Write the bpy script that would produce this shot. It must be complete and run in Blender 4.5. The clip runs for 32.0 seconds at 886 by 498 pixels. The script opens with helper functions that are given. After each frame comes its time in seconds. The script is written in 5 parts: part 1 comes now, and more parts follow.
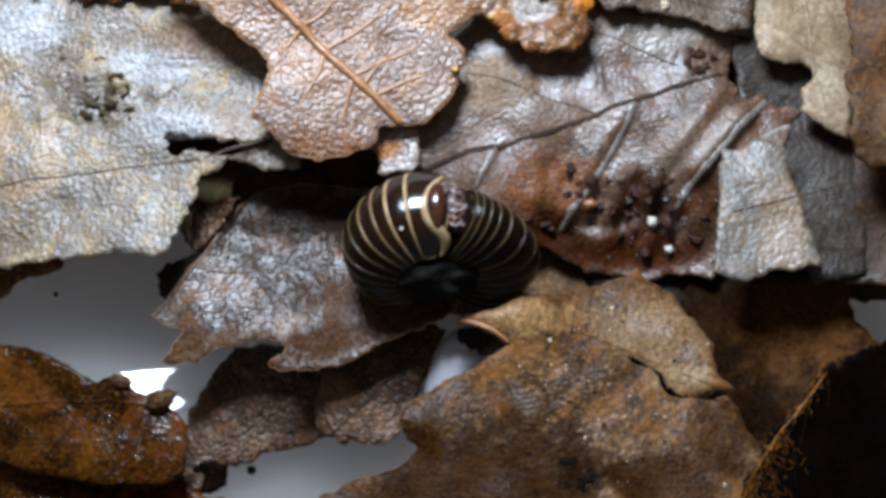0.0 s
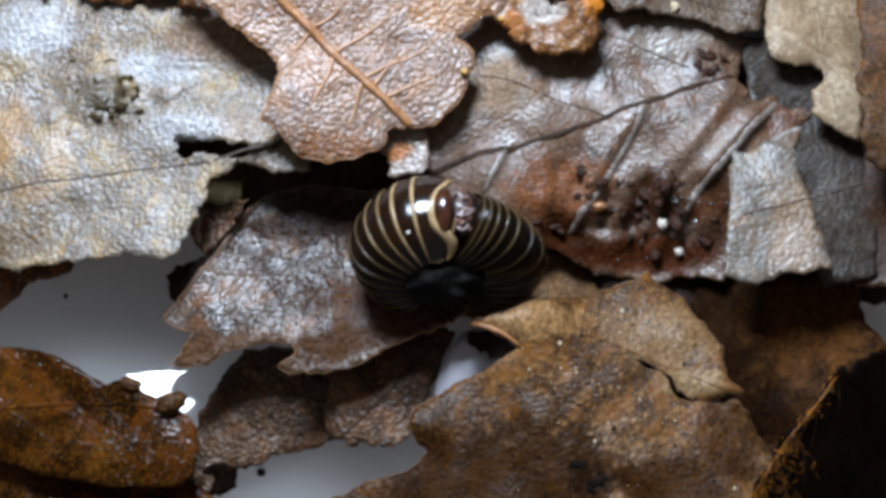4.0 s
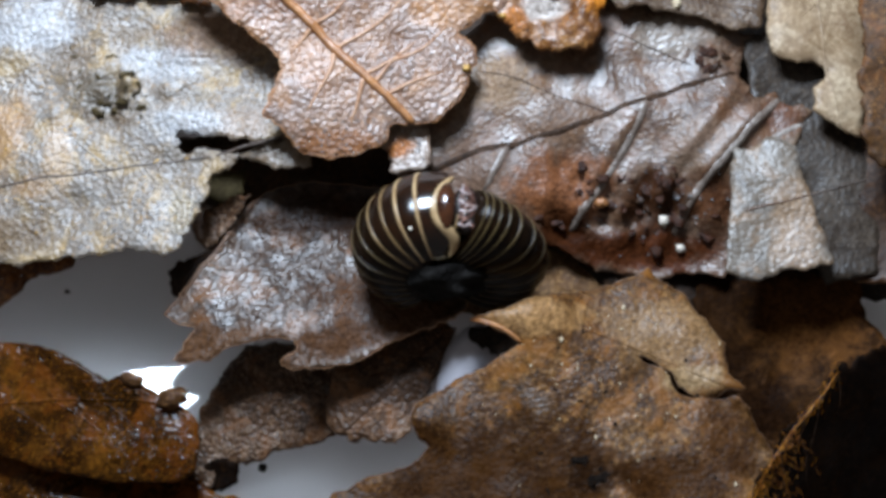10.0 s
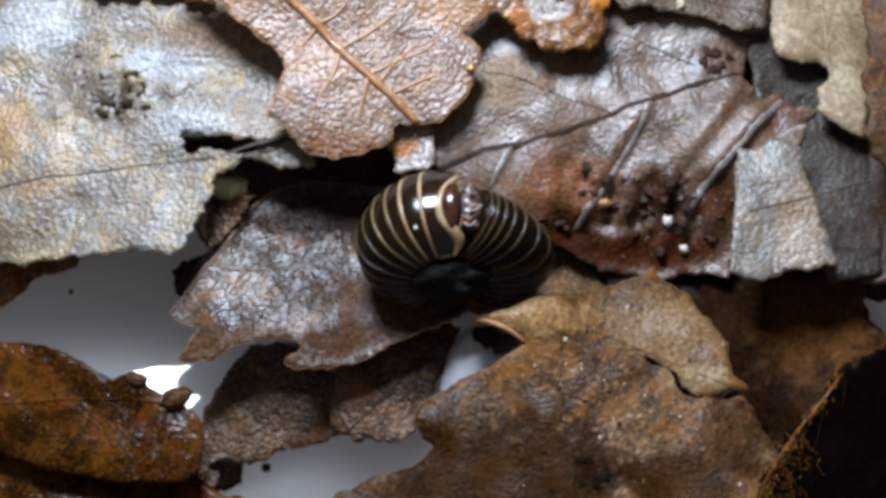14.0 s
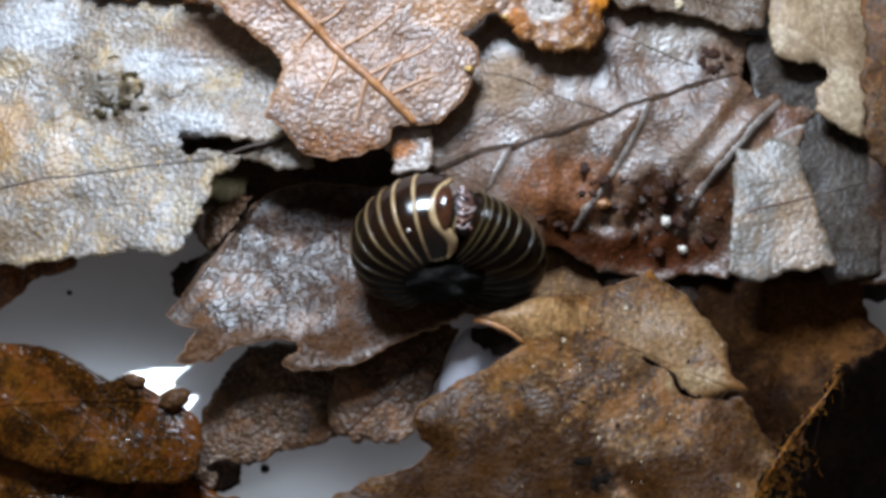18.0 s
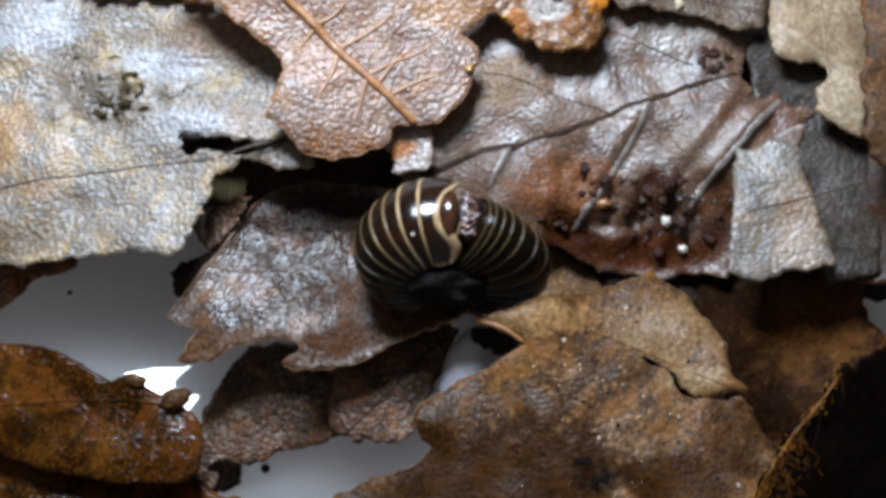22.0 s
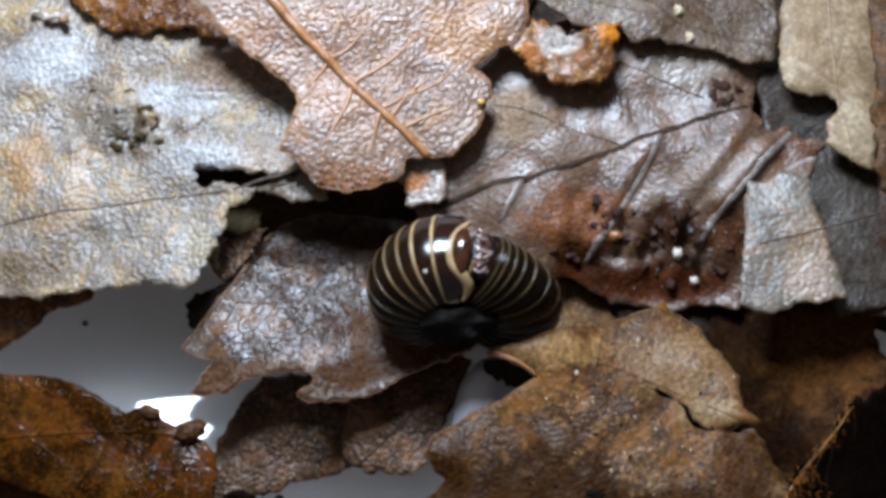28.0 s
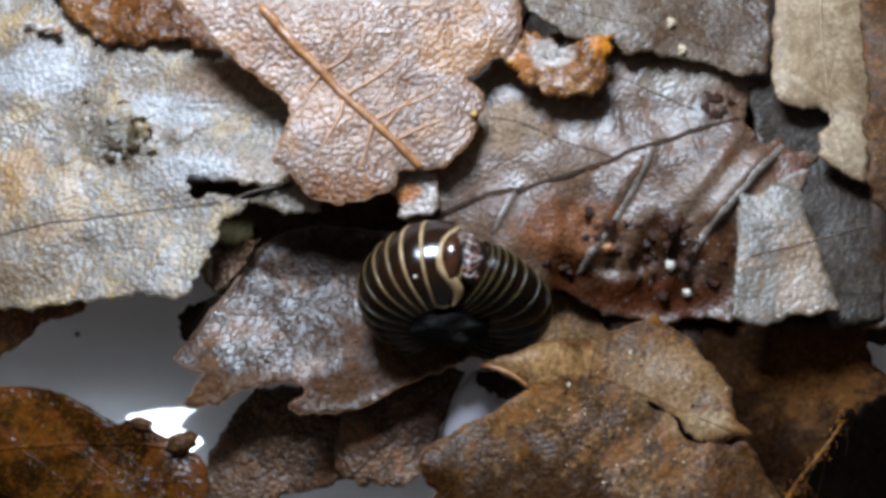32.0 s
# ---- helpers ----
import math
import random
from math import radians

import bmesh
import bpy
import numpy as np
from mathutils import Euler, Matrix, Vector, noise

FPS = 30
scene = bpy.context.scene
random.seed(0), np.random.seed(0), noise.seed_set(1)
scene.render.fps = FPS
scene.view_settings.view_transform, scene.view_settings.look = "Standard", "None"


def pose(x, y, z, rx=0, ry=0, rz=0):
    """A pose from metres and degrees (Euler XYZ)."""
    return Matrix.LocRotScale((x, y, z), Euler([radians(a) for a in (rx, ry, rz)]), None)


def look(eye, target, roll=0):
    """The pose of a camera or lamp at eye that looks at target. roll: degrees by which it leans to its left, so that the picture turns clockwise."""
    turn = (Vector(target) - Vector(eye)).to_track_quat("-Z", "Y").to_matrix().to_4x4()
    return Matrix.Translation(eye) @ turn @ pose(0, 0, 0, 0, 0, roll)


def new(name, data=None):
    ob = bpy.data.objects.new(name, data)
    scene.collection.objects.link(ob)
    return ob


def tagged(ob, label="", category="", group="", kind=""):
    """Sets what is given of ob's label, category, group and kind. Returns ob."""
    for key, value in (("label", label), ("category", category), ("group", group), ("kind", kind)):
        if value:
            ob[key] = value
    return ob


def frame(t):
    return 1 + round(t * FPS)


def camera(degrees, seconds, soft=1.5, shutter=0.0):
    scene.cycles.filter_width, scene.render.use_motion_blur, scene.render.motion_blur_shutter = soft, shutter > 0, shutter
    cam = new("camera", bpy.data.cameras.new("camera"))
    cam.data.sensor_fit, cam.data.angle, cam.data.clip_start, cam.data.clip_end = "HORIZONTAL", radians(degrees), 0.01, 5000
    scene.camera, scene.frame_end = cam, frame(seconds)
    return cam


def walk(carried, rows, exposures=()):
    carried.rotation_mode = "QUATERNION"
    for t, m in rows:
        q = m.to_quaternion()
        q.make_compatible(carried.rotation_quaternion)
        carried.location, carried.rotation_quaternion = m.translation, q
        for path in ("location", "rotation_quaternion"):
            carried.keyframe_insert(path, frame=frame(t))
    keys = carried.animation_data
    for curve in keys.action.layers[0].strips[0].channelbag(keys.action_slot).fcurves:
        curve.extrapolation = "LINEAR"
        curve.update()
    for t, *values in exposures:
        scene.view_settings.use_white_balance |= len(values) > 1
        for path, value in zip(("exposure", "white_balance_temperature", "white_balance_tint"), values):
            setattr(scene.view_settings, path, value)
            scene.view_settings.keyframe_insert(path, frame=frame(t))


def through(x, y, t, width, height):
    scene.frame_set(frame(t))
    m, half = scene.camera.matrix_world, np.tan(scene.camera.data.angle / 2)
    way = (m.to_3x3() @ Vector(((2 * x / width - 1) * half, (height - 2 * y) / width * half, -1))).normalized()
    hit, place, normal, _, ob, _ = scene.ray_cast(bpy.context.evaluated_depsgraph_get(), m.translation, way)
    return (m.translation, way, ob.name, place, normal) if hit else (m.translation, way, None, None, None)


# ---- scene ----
from mathutils.geometry import delaunay_2d_cdt

MM = 0.001

# ---- camera ----
cam = camera(40, 32.0, soft=3.9)
ROWS = [
    (0, pose(0.000302, -0.022926, 0.061924, 22.4204, -0.3720, -0.2133)),
    (0.5, pose(0.000286, -0.022480, 0.062292, 23.0089, -0.5734, -0.4083)),
    (1, pose(0.000077, -0.022364, 0.062399, 23.6547, -0.2608, -0.2526)),
    (1.5, pose(-0.000107, -0.022213, 0.062453, 23.4412, 0.0713, -0.1659)),
    (2, pose(-0.000011, -0.022218, 0.062333, 23.0696, -0.0410, -0.1600)),
    (2.5, pose(0.000043, -0.022496, 0.062183, 22.8548, 0.0328, -0.1003)),
    (3, pose(0.000001, -0.022542, 0.062103, 22.5620, -0.2829, -0.1762)),
    (3.5, pose(0.000206, -0.022503, 0.062055, 22.2431, -0.1367, -0.1014)),
    (5.5, pose(0.000126, -0.022654, 0.062040, 22.0734, 0.0207, -0.0794)),
    (6, pose(0.000131, -0.022680, 0.062053, 22.1137, -0.0207, -0.0631)),
    (6.5, pose(0.000181, -0.022751, 0.062011, 22.1690, -0.0486, -0.0841)),
    (7, pose(0.000287, -0.022657, 0.061959, 22.2044, -0.1065, -0.0612)),
    (7.5, pose(0.000038, -0.022703, 0.061970, 22.1858, -0.1614, -0.0726)),
    (8, pose(0.000128, -0.022647, 0.062010, 22.0577, -0.1107, -0.0340)),
    (8.5, pose(0.000013, -0.022698, 0.062001, 22.0137, 0.0020, 0.0354)),
    (9, pose(0.000000, -0.022643, 0.062043, 22.0000, 0.0000, 0.0000)),
    (9.5, pose(-0.000057, -0.022651, 0.062116, 22.0749, -0.1417, -0.0327)),
    (10, pose(0.000067, -0.022630, 0.062065, 22.0453, -0.1237, -0.0195)),
    (10.5, pose(-0.000033, -0.022713, 0.062059, 22.1633, -0.1861, -0.0309)),
    (11, pose(-0.000198, -0.022579, 0.062173, 22.0828, -0.1733, -0.0103)),
    (11.5, pose(-0.000179, -0.022604, 0.062121, 22.1139, -0.1317, -0.0028)),
    (12, pose(-0.000154, -0.022604, 0.062123, 22.1995, -0.0715, 0.0049)),
    (12.5, pose(-0.000200, -0.022715, 0.062096, 22.1919, -0.0391, 0.0498)),
    (13, pose(-0.000082, -0.022601, 0.062132, 22.1744, -0.0998, 0.0191)),
    (13.5, pose(-0.000157, -0.022556, 0.062121, 22.1388, -0.2104, 0.0211)),
    (14, pose(-0.000216, -0.022668, 0.062090, 22.0719, -0.2231, 0.0244)),
    (14.5, pose(-0.000265, -0.022610, 0.062077, 21.9706, -0.2210, -0.0201)),
    (16.5, pose(-0.000061, -0.022462, 0.062132, 21.8712, -0.0987, -0.0001)),
    (17, pose(-0.000060, -0.022543, 0.062134, 21.9601, -0.0670, -0.0006)),
    (17.5, pose(-0.000045, -0.022527, 0.062092, 22.0110, -0.1415, -0.0080)),
    (18, pose(-0.000064, -0.022578, 0.062085, 22.0384, -0.1378, -0.0156)),
    (18.5, pose(-0.000082, -0.022587, 0.062082, 22.0301, -0.1630, -0.0057)),
    (19, pose(-0.000090, -0.022594, 0.062076, 21.8727, -0.0201, 0.0381)),
    (19.5, pose(-0.000081, -0.022535, 0.062106, 21.9424, -0.0424, 0.0272)),
    (20, pose(-0.000084, -0.022536, 0.062084, 21.8996, -0.0510, 0.0305)),
    (20.5, pose(-0.000157, -0.022595, 0.062034, 21.8876, -0.1401, 0.0402)),
    (21, pose(-0.000105, -0.022666, 0.062052, 21.9273, -0.0436, 0.0367)),
    (21.5, pose(-0.000008, -0.022644, 0.062101, 22.0713, -0.0438, 0.0469)),
    (22, pose(-0.000104, -0.022529, 0.062147, 21.9697, -0.1501, -0.0517)),
    (22.5, pose(-0.000260, -0.022610, 0.062620, 22.8243, -0.2019, 0.1259)),
    (23, pose(-0.000390, -0.022572, 0.062525, 22.7371, -0.0717, -0.0215)),
    (23.5, pose(-0.000458, -0.022470, 0.062567, 22.8465, 0.0059, 0.0703)),
    (24, pose(-0.000509, -0.022308, 0.062636, 22.7885, 0.0484, 0.0758)),
    (24.5, pose(-0.000447, -0.022252, 0.062696, 22.9291, 0.1457, 0.1409)),
    (25, pose(-0.000337, -0.022184, 0.062690, 22.9345, 0.1622, 0.1414)),
    (25.5, pose(-0.000429, -0.022169, 0.062716, 22.9411, 0.1638, 0.1395)),
    (27.5, pose(-0.000289, -0.021869, 0.062876, 22.6516, 0.2230, 0.0623)),
    (28, pose(-0.000318, -0.021914, 0.062836, 22.6968, 0.2350, 0.0635)),
    (28.5, pose(-0.000337, -0.021889, 0.062835, 22.6348, 0.2262, 0.0696)),
    (29, pose(-0.000059, -0.021537, 0.063065, 22.2186, 0.4991, 0.1081)),
    (29.5, pose(-0.000075, -0.021517, 0.063077, 22.2045, 0.6104, 0.0827)),
    (30, pose(-0.000333, -0.021653, 0.063014, 22.5137, 0.5481, 0.0855)),
    (30.5, pose(-0.000032, -0.021285, 0.063211, 21.9950, 0.6164, 0.1086)),
    (31, pose(-0.000138, -0.021395, 0.063110, 22.1078, 0.4929, 0.0846)),
    (31.5, pose(-0.000261, -0.021797, 0.062941, 22.7880, 0.3685, 0.0716)),
    (32, pose(-0.000077, -0.021850, 0.062850, 23.1955, 0.0928, 0.0893)),
]
walk(cam, ROWS, [(0, 0.0), (1, 0.09), (2, -0.01), (6, -0.02), (12, 0.03), (22, 0.03), (25, -0.01), (28, 0.01), (31, 0.0), (32, -0.11)])

# ---- light: one lamp above, beyond the leaves, in a dim room ----
world = bpy.data.worlds.new("dim_room")
world.use_nodes = True
world.node_tree.nodes["Background"].inputs[0].default_value = (0.56, 0.56, 0.56, 1)
world.node_tree.nodes["Background"].inputs[1].default_value = 0.30
scene.world = world


def add_lamp(name, place, aim, size, power, color):
    data = bpy.data.lights.new(name, "AREA")
    data.shape, data.size, data.energy, data.color = "DISK", size * MM, power, color
    ob = new(name, data)
    ob.matrix_world = look([c * MM for c in place], [c * MM for c in aim])


add_lamp("main_lamp", (-13, 43, 70.5), (-4, 0, 5), 28, 0.176, (0.765, 0.925, 1.13))


# ---- materials ----
def shader(name):
    m = bpy.data.materials.new(name)
    m.use_nodes = True
    nt = m.node_tree
    return m, nt, nt.nodes["Principled BSDF"]


def coords(nt, scale=1000.0):
    tc = nt.nodes.new("ShaderNodeTexCoord")
    mp = nt.nodes.new("ShaderNodeMapping")
    mp.inputs["Scale"].default_value = (scale,) * 3
    nt.links.new(tc.outputs["Object"], mp.inputs["Vector"])
    return mp.outputs["Vector"]


def noise_tex(nt, vec, scale, detail=4.0, rough=0.6, distort=0.0):
    n = nt.nodes.new("ShaderNodeTexNoise")
    n.inputs["Scale"].default_value = scale
    n.inputs["Detail"].default_value = detail
    n.inputs["Roughness"].default_value = rough
    n.inputs["Distortion"].default_value = distort
    nt.links.new(vec, n.inputs["Vector"])
    return n.outputs["Fac"]


def ramp(nt, fac, stops):
    r = nt.nodes.new("ShaderNodeValToRGB")
    el = r.color_ramp.elements
    while len(el) < len(stops):
        el.new(0.5)
    for e, (p, c) in zip(el, stops):
        e.position = p
        e.color = (*c, 1) if isinstance(c, tuple) else (c, c, c, 1)
    nt.links.new(fac, r.inputs["Fac"])
    return r.outputs["Color"]


def mix(nt, fac, a, b, mode="MIX"):
    m = nt.nodes.new("ShaderNodeMix")
    m.data_type, m.blend_type = "RGBA", mode
    for sock, v in ((m.inputs[0], fac), (m.inputs[6], a), (m.inputs[7], b)):
        if isinstance(v, (int, float)):
            sock.default_value = v
        elif isinstance(v, tuple):
            sock.default_value = (*v, 1)
        else:
            nt.links.new(v, sock)
    return m.outputs[2]


def mathn(nt, op, a, b):
    m = nt.nodes.new("ShaderNodeMath")
    m.operation = op
    for sock, v in zip(m.inputs, (a, b)):
        if isinstance(v, (int, float)):
            sock.default_value = v
        else:
            nt.links.new(v, sock)
    return m.outputs[0]


def leaf_material(name, dark, mid, light, rough=(0.3, 0.6), relief=1.0, cell=2.2, coat=0.3, spots=0.45,
                  grain=1.0, coat_rough=0.25, through=0.0, spec=0.9, patches=(), film=0.25, net=1.0, fleck=None, warm=None, cool=None):
    """Dead wet leaf: blotches at two scales, dark specks, blistered net relief and a thin wet film."""
    m, nt, p = shader(name)
    v = coords(nt)
    big = noise_tex(nt, v, 0.22, 5, 0.62, 0.6)
    fine = noise_tex(nt, v, 1.7, 6, 0.7)
    speck = noise_tex(nt, v, 2.6, 3, 0.5)
    col = ramp(nt, big, [(0.30, dark), (0.50, mid), (0.68, light)])
    col = mix(nt, ramp(nt, fine, [(0.30, 0.75), (0.62, 0.0)]), col, dark)
    col = mix(nt, ramp(nt, fine, [(0.55, 0.0), (0.80, 0.55)]), col, light)
    mott = noise_tex(nt, v, 4.2, 5, 0.72)
    col = mix(nt, ramp(nt, mott, [(0.34, 0.65), (0.54, 0.0)]), col, dark)
    col = mix(nt, ramp(nt, mott, [(0.52, 0.0), (0.72, 0.6)]), col, light)
    col = mix(nt, ramp(nt, speck, [(0.62, 0.0), (0.70, spots)]), col, (dark[0] * 0.3, dark[1] * 0.3, dark[2] * 0.3))
    dots = noise_tex(nt, v, 6.0, 2, 0.5)
    col = mix(nt, ramp(nt, dots, [(0.60, 0.0), (0.68, 0.55 * spots)]), col, (min(1, light[0] * 1.7), min(1, light[1] * 1.7), min(1, light[2] * 1.7)))
    col = mix(nt, ramp(nt, dots, [(0.30, 0.8 * spots), (0.38, 0.0)]), col, (dark[0] * 0.5, dark[1] * 0.5, dark[2] * 0.5))
    if fleck:
        fl = noise_tex(nt, v, 3.3, 3, 0.6)
        zone = noise_tex(nt, v, 0.16, 3, 0.6)
        col = mix(nt, mathn(nt, "MULTIPLY", ramp(nt, fl, [(0.54, 0.0), (0.66, 0.55)]), ramp(nt, zone, [(0.40, 0.1), (0.60, 1.0)])), col, fleck)
    if warm:
        blot = noise_tex(nt, v, 0.55, 5, 0.68, 0.5)
        col = mix(nt, mathn(nt, "MULTIPLY", ramp(nt, blot, [(0.50, 0.0), (0.62, 0.85)]), ramp(nt, fine, [(0.30, 0.35), (0.60, 1.0)])), col, warm)
    if cool:
        blot = noise_tex(nt, v, 0.42, 5, 0.66, 0.8)
        col = mix(nt, mathn(nt, "MULTIPLY", ramp(nt, blot, [(0.36, 0.8), (0.48, 0.0)]), ramp(nt, mott, [(0.35, 1.0), (0.65, 0.4)])), col, cool)
    wob = noise_tex(nt, v, 0.7, 5, 0.65)
    dry = None
    for x, y, rx, ry, tone, much, *drier in patches:
        pm = nt.nodes.new("ShaderNodeMapping")
        pm.vector_type = "TEXTURE"
        pm.inputs["Location"].default_value = (x, y, 0)
        pm.inputs["Scale"].default_value = (rx, ry, 40)
        nt.links.new(v, pm.inputs["Vector"])
        ln = nt.nodes.new("ShaderNodeVectorMath")
        ln.operation = "LENGTH"
        nt.links.new(pm.outputs[0], ln.inputs[0])
        d = mathn(nt, "ADD", ln.outputs["Value"], mathn(nt, "MULTIPLY", mathn(nt, "SUBTRACT", wob, 0.5), 1.7))
        own = mix(nt, ramp(nt, mott, [(0.36, 0.0), (0.64, 1.0)]), (tone[0] * 0.5, tone[1] * 0.45, tone[2] * 0.4), (min(1, tone[0] * 1.5), min(1, tone[1] * 1.5), min(1, tone[2] * 1.5)))
        col = mix(nt, ramp(nt, d, [(0.55, much), (1.0, 0.0)]), col, own)
        if drier:
            k = ramp(nt, d, [(0.55, 1 - drier[0]), (1.0, 1.0)])
            dry = k if dry is None else mathn(nt, "MULTIPLY", dry, k)
    nt.links.new(col, p.inputs["Base Color"])
    wet = noise_tex(nt, v, 0.45, 4, 0.6)
    sheen = noise_tex(nt, v, 0.33, 5, 0.65, 0.4)
    gloss = ramp(nt, sheen, [(0.36, spec * film), (0.60, spec)])
    if dry is not None:
        gloss = mathn(nt, "MULTIPLY", gloss, dry)
    nt.links.new(gloss, p.inputs["Specular IOR Level"])
    nt.links.new(ramp(nt, wet, [(0.35, rough[0]), (0.65, rough[1])]), p.inputs["Roughness"])
    p.inputs["Coat Weight"].default_value = coat
    p.inputs["Coat Roughness"].default_value = coat_rough
    # relief: net of small cells, crumpled skin, grain
    vo = nt.nodes.new("ShaderNodeTexVoronoi")
    vo.feature = "SMOOTH_F1"
    vo.inputs["Scale"].default_value = cell
    warp = nt.nodes.new("ShaderNodeTexNoise")
    warp.inputs["Scale"].default_value = 2.0
    nt.links.new(v, warp.inputs["Vector"])
    add = nt.nodes.new("ShaderNodeVectorMath")
    add.operation = "ADD"
    less = nt.nodes.new("ShaderNodeVectorMath")
    less.operation = "SCALE"
    less.inputs["Scale"].default_value = 0.22
    nt.links.new(warp.outputs["Color"], less.inputs[0])
    nt.links.new(v, add.inputs[0])
    nt.links.new(less.outputs[0], add.inputs[1])
    nt.links.new(add.outputs[0], vo.inputs["Vector"])
    crump = noise_tex(nt, v, 0.6, 3, 0.5)
    bead = nt.nodes.new("ShaderNodeTexVoronoi")
    bead.feature = "SMOOTH_F1"
    bead.inputs["Scale"].default_value = 4.6
    nt.links.new(add.outputs[0], bead.inputs["Vector"])
    gr = noise_tex(nt, v, 7.5, 3, 0.6)
    h = mathn(nt, "MULTIPLY", vo.outputs["Distance"], -0.16 * net)
    h = mathn(nt, "ADD", h, mathn(nt, "MULTIPLY", crump, 0.22))
    h = mathn(nt, "ADD", h, mathn(nt, "MULTIPLY", bead.outputs["Distance"], -0.20 * grain))
    h = mathn(nt, "ADD", h, mathn(nt, "MULTIPLY", gr, 0.05 * grain))
    b = nt.nodes.new("ShaderNodeBump")
    b.inputs["Strength"].default_value = 1.0
    b.inputs["Distance"].default_value = 0.40 * MM * relief
    nt.links.new(h, b.inputs["Height"])
    nt.links.new(b.outputs[0], p.inputs["Normal"])
    nt.links.new(b.outputs[0], p.inputs["Coat Normal"])
    if through:
        p.inputs["Subsurface Weight"].default_value = through
        p.inputs["Subsurface Radius"].default_value = (0.5 * MM, 0.25 * MM, 0.12 * MM)
        p.inputs["Subsurface Scale"].default_value = 1.0
    return m


def plain_material(name, a, b, rough=0.5, scale=1.2, bump=0.05, spec=0.5, coat=0.0, sub=0.0):
    m, nt, p = shader(name)
    v = coords(nt)
    n = noise_tex(nt, v, scale, 5, 0.65)
    nt.links.new(ramp(nt, n, [(0.32, a), (0.68, b)]), p.inputs["Base Color"])
    p.inputs["Roughness"].default_value = rough
    p.inputs["Specular IOR Level"].default_value = spec
    p.inputs["Coat Weight"].default_value = coat
    p.inputs["Coat Roughness"].default_value = 0.1
    if sub:
        p.inputs["Subsurface Weight"].default_value = sub
        p.inputs["Subsurface Radius"].default_value = (0.4 * MM, 0.2 * MM, 0.1 * MM)
        p.inputs["Subsurface Scale"].default_value = 1.0
    if bump:
        bn = nt.nodes.new("ShaderNodeBump")
        bn.inputs["Distance"].default_value = bump * MM
        nt.links.new(noise_tex(nt, v, scale * 3, 5, 0.6), bn.inputs["Height"])
        nt.links.new(bn.outputs[0], p.inputs["Normal"])
    return m


PALE = leaf_material("pale_leaf", (0.085, 0.042, 0.012), (0.15, 0.115, 0.085), (0.25, 0.21, 0.165), (0.36, 0.52), 0.7, 2.0, 0.0, 0.45, 1.0)
# The orange flecks of this leaf imitate its coloured glitter.
PALE_A = leaf_material("pale_wet_leaf", (0.076, 0.040, 0.014), (0.152, 0.120, 0.092), (0.255, 0.232, 0.212), (0.44, 0.58), 0.60, 2.0, 0.0, 0.6, 2.2, film=0.5, net=0.15, warm=(0.270, 0.170, 0.060), cool=(0.120, 0.105, 0.090), spec=0.95, fleck=(0.36, 0.19, 0.045), patches=[
    # The three bluish-white patches put the wet film's soft highlights into the colour.
    (0.51, 6.00, 3.4, 1.3, (0.285, 0.295, 0.315), 0.55), (1.36, 2.30, 2.6, 1.2, (0.285, 0.295, 0.315), 0.55), (-7.26, 8.59, 3.4, 2.0, (0.285, 0.295, 0.315), 0.55), (-1.72, 7.73, 1.2, 0.6, (0.12, 0.08, 0.045), 0.6, 0.4), (-6.25, -0.74, 1.0, 0.8, (0.20, 0.10, 0.03), 0.5),
    (-2.94, 4.50, 2.2, 1.3, (0.045, 0.032, 0.016), 0.55), (3.10, 7.56, 4.0, 1.8, (0.15, 0.085, 0.048), 0.85, 0.55),
    (-7.78, 2.41, 1.6, 2.4, (0.26, 0.125, 0.03), 0.6), (-4.95, 0.77, 0.9, 2.6, (0.28, 0.16, 0.06), 0.55), (4.55, 2.36, 1.5, 1.2, (0.17, 0.11, 0.07), 0.7), (-7.0, -3.4, 3.0, 1.4, (0.105, 0.066, 0.034), 0.85, 0.4), (1.65, -2.16, 0.9, 1.6, (0.22, 0.16, 0.075), 0.5)])
PINK_B = leaf_material("pinkish_wet_leaf", (0.11, 0.044, 0.018), (0.205, 0.112, 0.070), (0.32, 0.215, 0.155), (0.38, 0.52), 0.78, 1.7, 0.0, 0.4, 1.9, film=0.6, net=0.4, warm=(0.270, 0.120, 0.040), cool=(0.150, 0.105, 0.085), spec=0.92, fleck=(0.26, 0.11, 0.03), patches=[
    (-1.53, -3.35, 2.4, 1.0, (0.15, 0.055, 0.015), 0.9, 0.5), (-2.71, 0.59, 1.3, 2.0, (0.22, 0.10, 0.045), 0.6), (4.10, 4.01, 3.0, 1.5, (0.26, 0.115, 0.035), 0.75), (-5.02, 3.39, 2.5, 1.5, (0.14, 0.052, 0.018), 0.6)])
PATCH_H = leaf_material("patch_leaf", (0.075, 0.042, 0.018), (0.13, 0.108, 0.086), (0.21, 0.185, 0.155), (0.40, 0.55), 0.7, 2.0, 0.0, 0.45, 1.0, warm=(0.200, 0.110, 0.050), cool=(0.085, 0.080, 0.076), spec=0.85, film=0.3, patches=[(1.03, -0.54, 1.7, 3.2, (0.20, 0.125, 0.070), 0.75), (-1.01, 0.57, 1.2, 0.5, (0.07, 0.062, 0.052), 0.7)])
SCRAP = leaf_material("scrap_leaf", (0.12, 0.06, 0.03), (0.22, 0.16, 0.12), (0.32, 0.27, 0.23), (0.34, 0.48), 0.8, 1.7, 0.0, 0.3, 1.0, film=0.5, patches=[(-0.32, -0.09, 0.85, 0.7, (0.26, 0.085, 0.016), 0.95, 0.75)])
